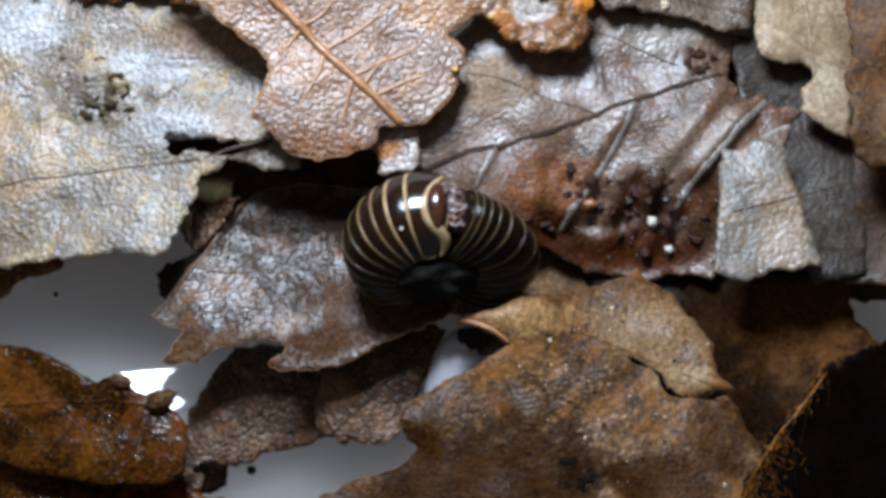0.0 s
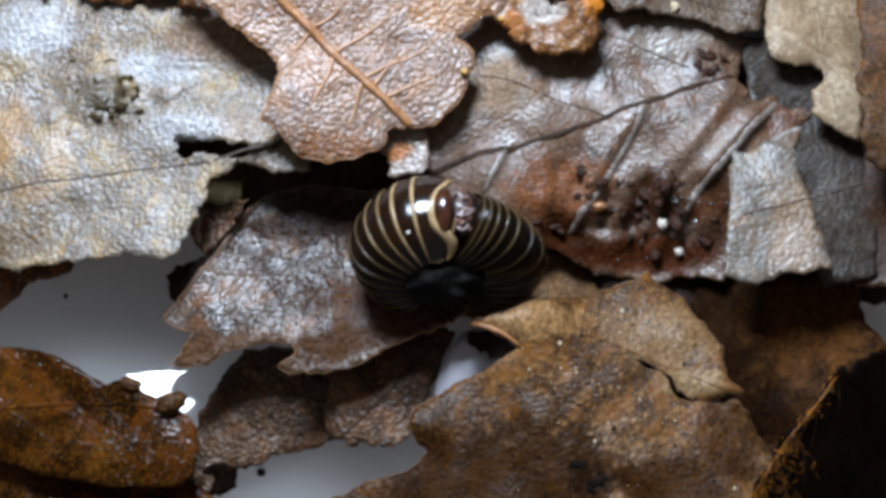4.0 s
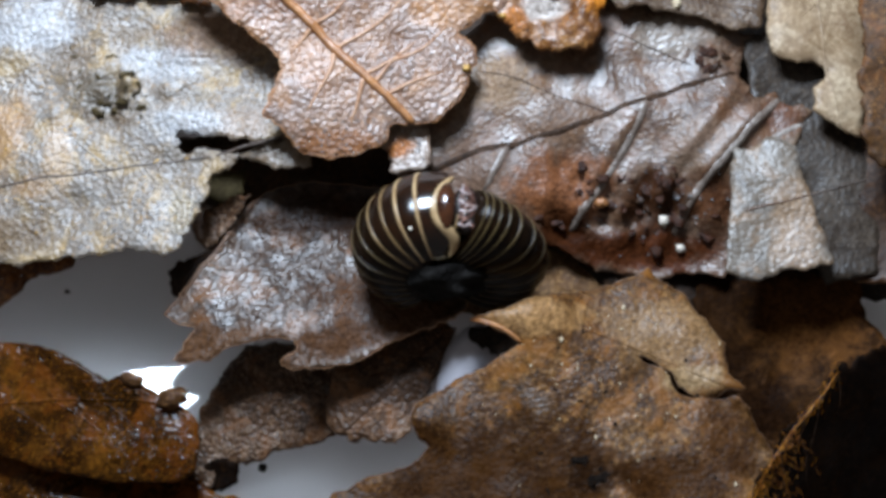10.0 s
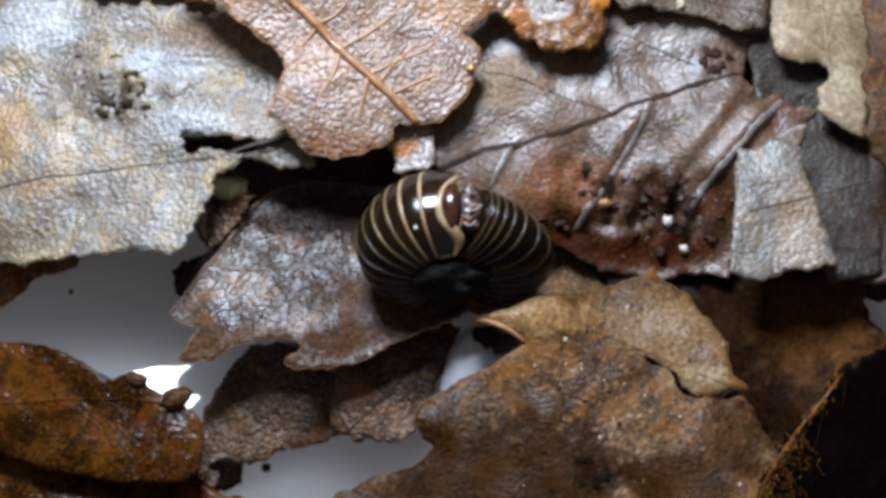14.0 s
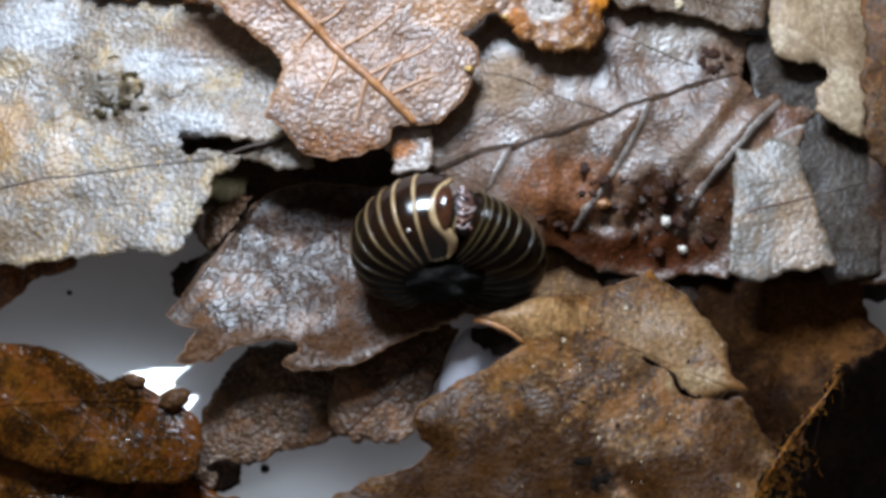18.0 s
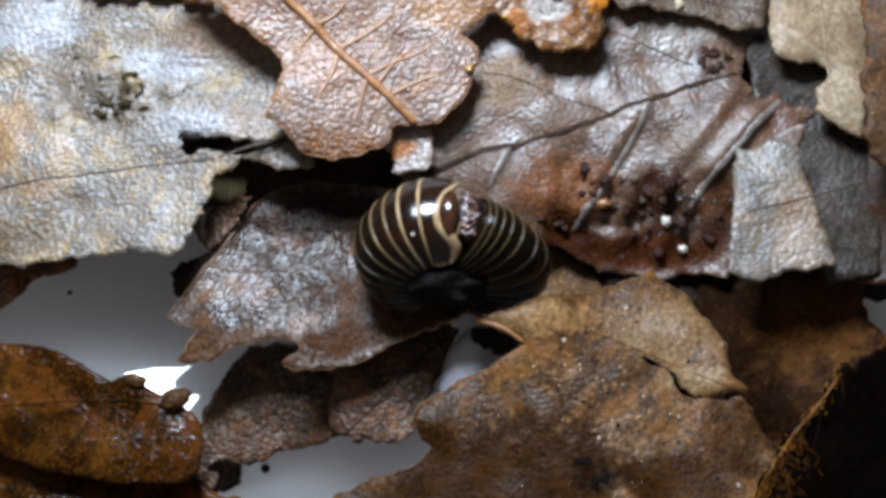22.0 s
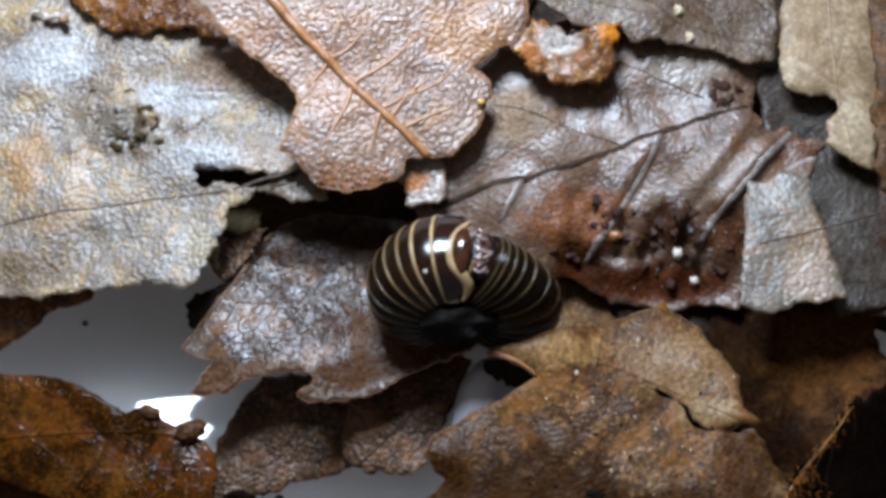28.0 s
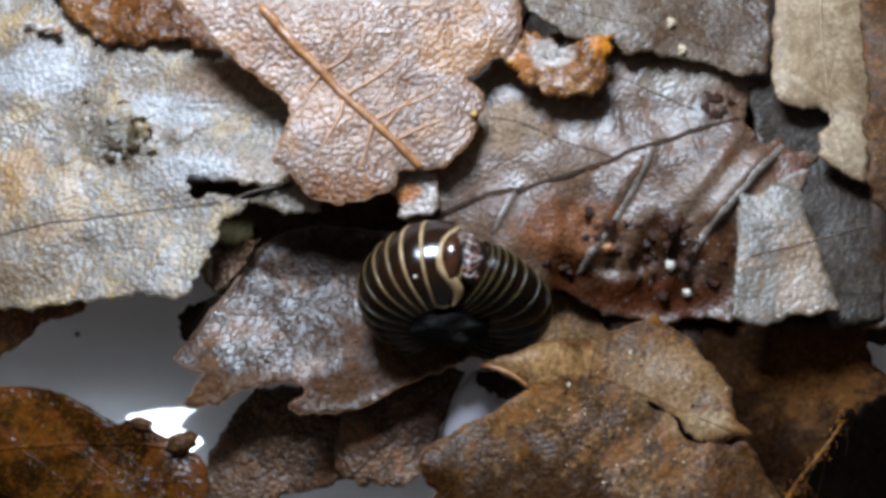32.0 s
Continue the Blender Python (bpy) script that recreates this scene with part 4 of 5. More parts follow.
leaf("leaf_fragment", "small square leaf scrap, whitish with a rust patch", SCRAP, origin=(-1.66, 5.30, 6.86), tilt=(0.187, 0.146), outline=[(-1.28, 0.71), (-0.88, 1.34), (-0.13, 1.57), (0.74, 1.01), (1.14, 0.91), (1.26, -0.11), (1.32, -1), (0.75, -1.25), (-0.11, -1.29), (-0.74, -1.3), (-0.92, -0.57), (-1.16, -0.02)], warp=0.15, seed=38, grid=0.2, ribbed=0.06, drops=[(36, 0.35, 0.45, 0.6, 0.6, 0.06, 0.0)], category="leaf scrap")
leaf("leaf", "pinkish brown blistered leaf with an orange midrib", PINK_B, key="B", origin=(-3.64, 8.35, 8.63), tilt=(-0.063, 0.233), outline=[(-10.47, 6.39), (-8.86, 4.7), (-7.27, 3.16), (-5.84, 2.06), (-4.26, 0.88), (-4.39, 0.1), (-4.78, -1.05), (-5.12, -2.04), (-4.56, -2.39), (-4.1, -2.86), (-3.62, -3.35), (-3.06, -3.84), (-2.5, -3.93), (-1.8, -4.17), (-0.96, -3.95), (0.01, -3.53), (0.99, -3.08), (1.04, -2.48), (1.41, -2.19), (2.25, -2.16), (3.39, -2.16), (4.15, -1.48), (4.89, -0.6), (5.18, 0.27), (5.53, 1.15), (5.39, 1.78), (4.53, 2.51), (5.11, 2.82), (6.18, 3.62), (6.84, 3.52), (7.4, 4.9), (7.31, 7.39)], veins=[[(-5.93, 5.83), (-4.13, 3.86), (-2.74, 2.6), (-1.59, 1.34), (-0.16, 0.1), (0.98, -0.87), (2.34, -2.16)], [(-1.59, 1.34), (-0.47, 2.1), (0.95, 3.02), (1.8, 4.22)], [(-0.16, 0.1), (1.25, 0.86), (2.95, 1.64), (4.1, 2.84)], [(0.98, -0.87), (2.39, -0.11), (3.81, 0.37)], [(-1.59, 1.34), (-1.86, 0.04), (-2.54, -1.12), (-2.95, -1.98)], [(-2.74, 2.6), (-3.85, 1.12)], [(-0.16, 0.04), (-0.43, -1.34), (-0.84, -2.48)], [(-2.74, 2.6), (-1.62, 3.22), (-0.72, 4.36)], [(0.35, -0.34), (1.39, 1.01), (2.44, 2.03)]], warp=0.35, seed=39, grid=0.25, curl=-0.12, drops=[(130, -1.53, -3.06, 1.6, 0.7, 0.05, 0.0), (150, 3.53, -0.07, 1.5, 1.6, 0.045, 0.0)],
     vein_mats=(RIB_ORANGE, RIB_TAWNY), vein_r=(0.27, 0.13), vein_lift=0.0, ribbed=0.05, jag=0.18, rim=(RIB_ORANGE, 0.055))
leaf("leaf_fragment", "pale grey and tan leaf patch lying on the ribbed leaf", PATCH_H, origin=(16.30, 0.91, 7.98), tilt=(0.102, 0.051), outline=[(-1.65, 3.99), (-1.94, 1.65), (-2.21, -0.4), (-2.56, -2.63), (-1.87, -2.89), (-1.15, -3.08), (-0.45, -2.94), (0.1, -2.62), (1.36, -2.61), (2.52, -2.49), (2.29, -1.17), (1.92, -0.14), (1.69, 1.33), (1.41, 2.39), (1.32, 3.72), (0.12, 4.27), (-0.89, 3.65)], veins=[[(-1.42, 0.38), (-0.74, 0.59), (0.08, 0.73), (1.71, 1.04)]], vein_mats=(RIB_BROWN, PALE), vein_r=(0.09, 0.05), vein_lift=-0.3, warp=0.3, seed=40, grid=0.28, jag=0.12, ribbed=0.05, category="leaf scrap")
leaf("leaf", "orange-brown crumbling wet leaf edge", RUST_DARK, origin=(-16.40, 14.29, 7.90), tilt=(0.063, 0.018), outline=[(-5.72, 3.6), (-4.4, 1.7), (-3.4, 0.8), (-2.3, 0.0), (-1.6, -0.5), (0, -0.55), (1.4, -0.45), (2.6, -0.4), (3.6, -0.95), (4.6, -1.3), (4.2, 0.2), (3.1, 1.41), (1.71, 3.62)], veins=[[(-4.0, 2.2), (-1.6, 1.3), (0.79, 0.6), (3.6, -0.4)]], jag=0.4, ribbed=0.2, vein_mats=(RUST_DARK, RUST_DARK), vein_r=(0.09, 0.05), vein_lift=-0.3, warp=0.4, seed=41, grid=0.24, curl=-0.3, drops=[(60, 0.2, 0.6, 1.8, 0.7, 0.04, 0.0)])
leaf("leaf_fragment", "bright orange crumbling leaf shred", RUST_F, origin=(-21.75, 14.95, 7.35), tilt=(0.10, 0.05), outline=[(-1.15, 0.45), (-0.45, 0.02), (0.25, -0.35), (0.95, -0.48), (1.05, -0.1), (0.5, 0.15), (-0.2, 0.35), (-0.8, 0.62)], warp=0.3, seed=61, grid=0.16, jag=0.3, ribbed=0.15, category="leaf scrap")
leaf("leaf", "brown blotched leaf at the pile's far side", DUN, key="X", origin=(11.61, 13.23, 9.04), tilt=(0.031, 0.086), outline=[(-7.71, 4.12), (-7.32, 1.44), (-5.32, -0.07), (-3.01, -0.28), (-2.32, -1.07), (-1.01, -0.9), (0.4, -1.25), (2.1, -1.66), (3.48, -2.39), (4.69, -2.19), (5.08, -0.76), (5.12, 1.18), (5.82, 3.82)], veins=[[(-7.31, 2.1), (-2.96, 1.02), (0.47, -0.02), (4.41, -1.39)], [(-2.96, 1.02), (0, 1.95), (3, 3.21)]], vein_mats=(DUN, DUN), vein_r=(0.09, 0.05), vein_lift=-0.3, warp=0.4, seed=42)
leaf("leaf", "small rusty orange leaf scrap with whitish wet sheen painted on", RUST_F, key="F", origin=(5.55, 11.85, 9.01), tilt=(0.046, 0.118), outline=[(-3.12, 0.42), (-2.63, 0.03), (-2.06, -0.17), (-1.99, -0.92), (-1.37, -1.5), (-0.66, -1.83), (0.19, -2.1), (1.19, -1.94), (2.19, -1.84), (2.55, -1.2), (2.70, -0.3), (2.95, 0.55), (3.15, 1.35), (2.25, 1.15), (1.40, 0.95), (0.6, 0.75), (-0.2, 1.25), (-0.75, 1.55), (-1.6, 1.65), (-2.2, 1.9), (-2.7, 1.5)], warp=0.3, seed=43, grid=0.2, thick=0.22, curl=-0.3, curl_width=0.8, jag=0.35,
     bumps=[(2.3, 0.6, 0.30, 0.9), (1.3, -0.9, 0.35, 0.8), (-1.6, -0.3, 0.45, 0.8), (0.2, 0.2, -0.45, 0.9)], ribbed=0.2, drops=[(40, 0.2, 0.1, 0.8, 0.6, 0.05, 0.0)])
leaf("leaf", "brown leaf standing at the pile's edge", TAN, origin=(21.44, 7.70, 10.70), tilt=(0.142, 0.082), outline=[(-0.45, 8.02), (-0.56, 4.21), (-0.67, 1.74), (-1.09, -0.64), (-0.95, -2.43), (-1.31, -3.42), (-1.03, -4.45), (-0.32, -5.07), (2.28, -5.53), (4.09, 7.57)], warp=0.4, seed=44)
leaf("leaf", "cream coloured dry leaf with a wavy edge", CREAM, origin=(19.09, 9.46, 9.32), tilt=(0.043, 0.112), outline=[(-1.94, 6.89), (-2.26, 4.01), (-2.5, 1.51), (-2.35, 0.03), (-1.82, -0.29), (-1.14, -0.61), (-0.24, -0.45), (0.44, -0.95), (0.12, -1.46), (-0.47, -1.9), (-0.6, -3.09), (-0.01, -3.64), (0.78, -4.07), (1.67, -4.5), (2.12, -2.86), (2.55, 0.76), (2.62, 3.88), (3.03, 6.75)], veins=[[(0.28, 6.5), (0.11, 2.69), (0.24, -0.71), (0.65, -4.01)], [(0.11, 2.69), (-1.26, 1.48), (-2.15, 0.88)], [(0.15, 0.82), (1.13, -0.12), (2.18, -0.75)]], vein_mats=(CREAM, CREAM), vein_r=(0.09, 0.05), vein_lift=-0.3, warp=0.3, seed=45, jag=0.12, curl=-0.35)
tan_leaf = leaf("leaf", "large mottled tan-brown leaf with a torn flap and a curled corner", TAN_D, key="D", origin=(7.54, -6.67, 6.56), tilt=(0.074, -0.048), outline=[(-5.98, 2.8), (-4.31, 3.1), (-2.79, 3.74), (0.11, 4.51), (1.4, 4.98), (2.07, 5.14), (2.73, 5.61), (3.04, 5.06), (4.02, 4.31), (4.46, 3.77), (4.81, 2.94), (5.49, 2.17), (6.01, 1.53), (5.81, 0.58), (5.91, -0.04), (6.67, -0.77), (5.78, -0.81), (5.19, -1.07), (4.27, -0.92), (3.67, -0.6), (3.42, 0.18), (2.64, 0.65), (1.87, 1), (1.86, 0.89), (2.6, 0.48), (3.3, -0.04), (3.53, -0.76), (4.2, -1.11), (5.17, -1.26), (6.32, -1.15), (7.04, -2.33), (7.72, -3.8), (7.32, -5.09), (6.48, -7.6), (-13.8, -7.37), (-12.7, -5.69), (-11.29, -4.87), (-9.99, -4.47), (-8.69, -3.95), (-8.01, -3.27), (-8.65, -2.5), (-8.86, -1.95), (-8.58, -1.24), (-7.64, -0.6), (-6.3, 0.23), (-4.86, 0.77), (-3.64, 1.5), (-4.31, 2), (-4.97, 2.32)], veins=[[(-0.59, 2.3), (1.5, 1.47), (3.55, 0.49), (5.8, -0.64)]], warp=0.3, seed=46, grid=0.28, curl=-0.2,
     vein_mats=(TAN_D, TAN_D), vein_r=(0.08, 0.05), jag=0.13, vein_lift=-0.2, ribbed=0.04, rim=(RIB_BROWN, 0.045),
     bumps=[(-4.21, 3.47, 1.7, 2.6), (-5.72, 3.27, 0.6, 0.8), (-8.17, -1.91, 0.5, 1.2), (-0.40, 0.72, 0.3, 4.0)],
     step_terms=[(1.09, 1.19, 6.73, -1.65, 0.42, 0.12)])
black_leaf = leaf("leaf", "nearly black upright leaf with a frayed orange edge", BLACKLEAF, key="K", origin=(17.33, -9.32, 8.42), tilt=(-0.587, 0.682), outline=[(0.43, 2.29), (0.72, 2.51), (1.18, 2.27), (1.98, 2.93), (2.87, 3.51), (5.41, 4.24), (7.96, -4.23), (-4.2, -5.19), (-3.93, -4.17), (-3.55, -3.1), (-3.05, -2.17), (-2.48, -1.28), (-1.89, -0.51), (-1.07, 0.25), (-0.44, 0.95), (0.06, 1.71)], veins=[[(0.58, 2.05), (0.14, 1.55), (-0.34, 0.87), (-0.94, 0.18), (-1.76, -0.62), (-2.35, -1.39), (-2.92, -2.29), (-3.38, -3.13), (-3.65, -4.04)], [(-0.94, 0.18), (-1.22, -0.69), (-1.54, -1.83), (-2.31, -3.24)], [(-1.76, -0.62), (-1.93, -1.43), (-2.6, -2.61)], [(-0.34, 0.87), (-0.4, -0.37), (-0.86, -1.98)], [(0.58, 2.05), (0.9, 1.35), (0.69, 0.43)], [(-1.22, -0.69), (-0.68, -1.29), (-0.7, -2.41)], [(-2.35, -1.39), (-1.82, -2.08), (-1.87, -3.2)]], warp=0.4, seed=47, grid=0.3, jag=0.3,
     vein_mats=(EDGE, RIB_BROWN), vein_r=(0.026, 0.013), vein_lift=0.0)

lip = np.array([SURF["D"](x + 7.54, y - 6.67) for x, y in ((-6.0, 2.74), (-5.5, 2.58), (-5.0, 2.40), (-4.6, 2.22), (-4.25, 2.02), (-3.9, 1.76), (-3.62, 1.5))]) - np.array(tan_leaf.location) / MM
tagged(tube("curled_lip", lip, 0.16, 0.09, RIB_ORANGE, tan_leaf, 0.1), "orange rolled-up corner")
bm = bmesh.new()
edge_a, edge_b = np.array((17.78, -7.20, 9.60)), np.array((13.75, -12.44, 8.50))
for i in range(170):
    f = random.random()
    q = edge_a * (1 - f) + edge_b * f + np.array([abs(random.gauss(0, 0.30)) - 0.08, random.gauss(0, 0.2), 0])
    q[2] = SURF["K"](q[0], q[1])[2] + 0.02
    bmesh.ops.create_icosphere(bm, subdivisions=1, radius=random.uniform(0.016, 0.042) * MM, matrix=Matrix.Translation((Vector(q) * MM) - black_leaf.location) @ Matrix.Rotation(random.uniform(0, 6.28), 4, "Z") @ Matrix.Diagonal((random.uniform(0.8, 5.0), random.uniform(0.25, 0.6), 0.5, 1)))
down = (edge_b - edge_a)[:2] / np.hypot(*(edge_b - edge_a)[:2])
inward = np.array([-down[1], down[0]])
net = random.Random(8)


def net_point(i, j):
    """Crossing of the lace: i along the torn edge, j away from it."""
    h = noise.noise_vector((i * 1.7, j * 1.7, 4.0))
    q = edge_a[:2] + down * (3.3 + 0.30 * i + 0.17 * (j % 2) + 0.13 * h.x) + inward * (0.05 + 0.26 * j + 0.12 * h.y)
    return np.array(SURF["K"](q[0], q[1])) + (0, 0, 0.02) - np.array(black_leaf.location) / MM


bm_net = bmesh.new()
for i in range(13):
    for j in range(8):
        for di, dj in ((1, 0), (0, 1), (-1 if j % 2 == 0 else 1, 1)):
            if net.random() > 0.78 - 0.085 * j:
                continue
            a, b = (Vector(net_point(*k)) for k in ((i, j), (i + di, j + dj)))
            mid = (a + b) / 2 + Vector((net.gauss(0, 0.02), net.gauss(0, 0.02), 0.01))
            for p0, p1 in ((a, mid), (mid, b)):
                turn = (p1 - p0).to_track_quat("Z", "Y").to_matrix().to_4x4()
                r = net.uniform(0.006, 0.013)
                bmesh.ops.create_cone(bm_net, segments=5, radius1=r * MM, radius2=r * MM, depth=(p1 - p0).length * MM, matrix=Matrix.Translation((p0 + p1) / 2 * MM) @ turn)
tagged(part("vein_net", bm_net, EDGE, black_leaf, "bare orange net of veins"), kind="stuff")
tagged(part("frayed_edge", bm, EDGE, black_leaf, "frayed crumbling orange edge"), kind="stuff")

# ---- grains and crumbs ----
def scatter(name, label, key, parent, mat, count, cx, cy, sx, sy, size, seed, flat=0.5, turn=0.0):
    """Many tiny crumbs stuck on a leaf, as one part of it."""
    rng = random.Random(seed)
    bm = bmesh.new()
    for i in range(count):
        u, w = rng.gauss(0, sx), rng.gauss(0, sy)
        x, y = cx + u * math.cos(turn) - w * math.sin(turn), cy + u * math.sin(turn) + w * math.cos(turn)
        if not inside(EDGES[key], np.array([[x, y]]))[0]:
            continue
        q = Vector(SURF[key](x, y)) * MM - parent.location
        s = size * rng.uniform(0.4, 1.5) * MM
        new_verts = bmesh.ops.create_icosphere(bm, subdivisions=2, radius=s, matrix=Matrix.Translation(q) @ Matrix.Rotation(rng.uniform(0, 6.28), 4, "Z") @ Matrix.Diagonal((rng.uniform(0.8, 1.9), rng.uniform(0.6, 1.1), flat, 1)))["verts"]
        for v in new_verts:
            d = (v.co - q) / s
            v.co += (v.co - q) * 0.55 * noise.noise((d.x * 1.6 + 9 * i, d.y * 1.6, d.z * 1.6))
    tagged(part(name, bm, mat, parent, label), kind="stuff")


scatter("decayed_crumb", "dark wet crumbs of decayed leaf", "G", ribbed_leaf, FLESH, 16, 10.35, 3.21, 1.1, 0.5, 0.19, 1, 0.18)
scatter("decayed_flesh", "reddish brown wet flakes of decayed leaf", "G", ribbed_leaf, FLESH, 34, 10.72, 2.17, 2.0, 1.0, 0.22, 2, 0.2)
scatter("stain_crumb", "olive crumbs round an eaten spot", "A", pale_leaf, MOSS, 22, -17.13, 8.94, 1.6, 0.8, 0.10, 4, 0.22, -0.5)
# Yellow grains stand in for coloured glints of the wet surface.
scatter("yellow_glitter", "tiny yellow grains standing in for glitter on the wet leaf", "A", pale_leaf, YELLOW, 70, -18.18, 4.24, 3.4, 2.2, 0.045, 5, 0.6)
scatter("sand_speck", "tiny pale specks on the tan leaf", "D", tan_leaf, CREAMY, 60, 7.32, -7.0, 3.6, 2.6, 0.036, 6, 0.6)
scatter("soil_speck", "tiny black specks on the tan leaf", "D", tan_leaf, SOIL, 60, 7.74, -9.28, 3.4, 2.2, 0.06, 7, 0.4)
scatter("dew", "tiny glittering water drops", "G", ribbed_leaf, WATER, 90, 11.73, 3.01, 2.2, 1.2, 0.055, 3, 0.8)


def on(key, x, y, up=0.0):
    p = SURF[key](x, y)
    return (p[0], p[1], p[2] + up)


grain("grain", "tiny yellow grain on the pinkish leaf's edge", YELLOW, on("B", 1.37, 8.90, 0.05), 0.36, 1, (1.2, 0.9, 1), group="grains")
for x, y in ((11.66, 13.96), (12.15, 12.40)):
    grain("grain", "small cream grain on the blotched leaf", CREAMY, on("X", x, y, 0.05), 0.5, 27, (0.9, 1.2, 0.8), group="grains")
grain("grain", "tiny yellow grain by the rusty rolled leaf", YELLOW, on("F", 3.23, 11.69), 0.3, 2, (1, 1, 1), group="grains")
grain("grain", "white glinting mineral grain on the ribbed leaf", SAND, on("G", 11.31, 1.72, 0.1), 0.55, 3, (0.9, 1.1, 0.8), group="grains")
grain("grain", "white glinting mineral grain on the ribbed leaf", SAND, on("G", 12.22, 0.54, 0.1), 0.42, 4, group="grains")
grain("grain", "yellowish brown soil crumb at a pale rib", RIB_ORANGE, on("G", 8.20, 2.67, 0.08), 0.6, 5, (1.2, 0.8, 0.7), group="grains")
for i, (x, y, size) in enumerate([(5.79, -5.01, 0.3), (13.39, -11.87, 0.24), (9.40, -7.68, 0.2), (4.32, -6.23, 0.18), (5.79, -6.15, 0.16), (8.89, -3.26, 0.3)]):
    grain("grain", "tiny pale grain on the tan leaf", CREAMY, on("D", x, y, 0.02), size * 0.75, 6 + i, (0.8, 1.2, 0.7), group="grains")
for i, (x, y, size) in enumerate([(13.83, 10.18, 0.75), (14.19, 9.42, 0.6), (13.35, 9.65, 0.55), (14.56, 10.02, 0.5), (13.78, 9.26, 0.6), (13.51, 10.50, 0.4)]):
    grain("soil_crumb", "brown soil crumb on the leaf's far corner", UMBER if i % 2 else FLESH, on("G", x, y, -0.05), size, 12 + i, (1.3, 0.8, 0.4), "crumb", "soil crumbs", 0.5, 50 * i)
for i, (x, y, size) in enumerate([(9.47, 3.74, 0.7), (10.33, 2.91, 0.6), (11.41, 3.37, 0.8), (10.59, 2.41, 0.5), (11.84, 2.37, 0.45), (9.71, 1.28, 0.4), (13.01, 1.00, 0.45)]):
    grain("soil_crumb", "dark wet soil crumb in the leaf's decayed part", UMBER if i % 2 else FLESH, on("G", x, y, -0.10), size * 0.85, 70 + i, (1.5, 0.9, 0.35), "crumb", "soil crumbs", 0.4, 40 * i)
for i, (x, y, size) in enumerate([(-19.03, 10.73, 0.42), (-17.05, 10.49, 0.5), (-16.08, 9.22, 0.6), (-15.72, 8.38, 0.5), (-17.66, 7.54, 0.6), (-19.58, 10.25, 0.35), (-18.64, 9.83, 0.4), (-19.34, 11.16, 0.3),
                                  (-17.49, 5.08, 0.35), (-16.58, 7.44, 0.5), (-15.19, 7.66, 0.55), (-18.62, 8.98, 0.4), (-21.65, 12.04, 0.3), (-17.35, 8.04, 0.5), (-16.30, 7.88, 0.55)]):
    grain("soil_crumb", "small olive-brown crumb stuck on the pale leaf", MOSS, on("A", x, y, -0.05), size * 0.85, 30 + i, (1.6, 0.8, 0.28), "crumb", "soil crumbs", 0.45, 150 + 23 * (i % 4))
for i, (x, y, size) in enumerate([(6.63, -10.65, 0.7), (7.49, -11.45, 0.8), (6.11, -10.90, 0.5), (10.92, -9.87, 0.35), (5.04, -12.01, 0.4), (6.97, -11.65, 0.6), (7.91, -10.75, 0.4), (3.89, -7.29, 0.3)]):
    grain("soil_crumb", "flat dark soil crumb on the tan leaf", SOIL, on("D", x, y, -0.03), size * 0.8, 50 + i, (1.6, 0.7, 0.22), "crumb", "soil crumbs", 0.5, 20 * i)
grain("bud", "brown knobbly bud scrap on the wet leaf", TAN, on("N", -12.93, -7.17, 0.25), 1.0, 17, (1.5, 1.0, 0.8), "bud", rough=0.22, turn=20)
grain("bud", "brown knobbly bud scrap on the wet leaf", TAN, on("N", -15.00, -6.20, 0.1), 0.7, 19, (1.6, 0.9, 0.7), "bud", rough=0.22, turn=-15)
for x, y, size in ((-9.00, -9.66, 0.42), (-20.14, -0.03, 0.25)):
    grain("soil_crumb", "dark crumb on the tray", SOIL, (x, y, tray_height(x, y) + 0.1), size, 18, category="crumb", group="soil crumbs")


# Made-up lump: stands in for the bright tray showing through this gap.
grain("pebble", "pale lilac-grey lump added to brighten the gap between leaf tips", GAP_BRIGHTENER, (1.45, -5.20, 2.50), 3.0, 90, (1.75, 0.92, 1.55), "pebble", rough=0.04, turn=66)


# ---- pill millipede, partly rolled up ----
MID = Vector((0.52, -0.06, 7.10))
millipede = tagged(new("pill_millipede"), "glossy dark brown millipede with cream bands, rolled on a leaf", "millipede")
millipede.location = MID * MM


class Half:
    """One half of the roll: back plates swept round an axis, each arched from one flank to the other."""

    def __init__(self, mid, lean, tip, r0, r1, r_in, half, power, tuck=0.0):
        self.mid = Vector(mid) - MID
        self.axis = Vector((math.sin(lean) * math.cos(tip), -math.cos(lean) * math.cos(tip), math.sin(tip)))
        self.side = self.axis.cross(Vector((0, 0, 1))).normalized()
        if self.side.x < 0:
            self.side = -self.side
        self.crest = self.side.cross(self.axis)
        if self.crest.y < 0:
            self.crest = -self.crest
        self.r0, self.r1, self.r_in, self.half, self.power, self.tuck = r0, r1, r_in, half, power, tuck

    def at(self, theta, arch, swell=0.0):
        """theta: degrees round the roll from its crest; arch: degrees across the back, -90 to 90."""
        t, c = math.radians(theta), math.radians(max(-89.5, min(89.5, arch)))
        out = self.side * math.sin(t) + self.crest * math.cos(t)
        back = self.r0 + self.r1 * t - self.tuck * max(0, abs(t) - 1.3) ** 1.5
        rad = self.r_in + (back - self.r_in) * math.cos(c) ** self.power
        return self.mid + out * (rad + swell * math.cos(c) ** 0.5) + self.axis * ((self.half + 0.6 * swell) * math.sin(c))


FORE = Half((0.315, -0.445, 6.926), 0.013, 0.447, 4.220, -0.275, 0.459, 2.387, 0.465, 1.3)
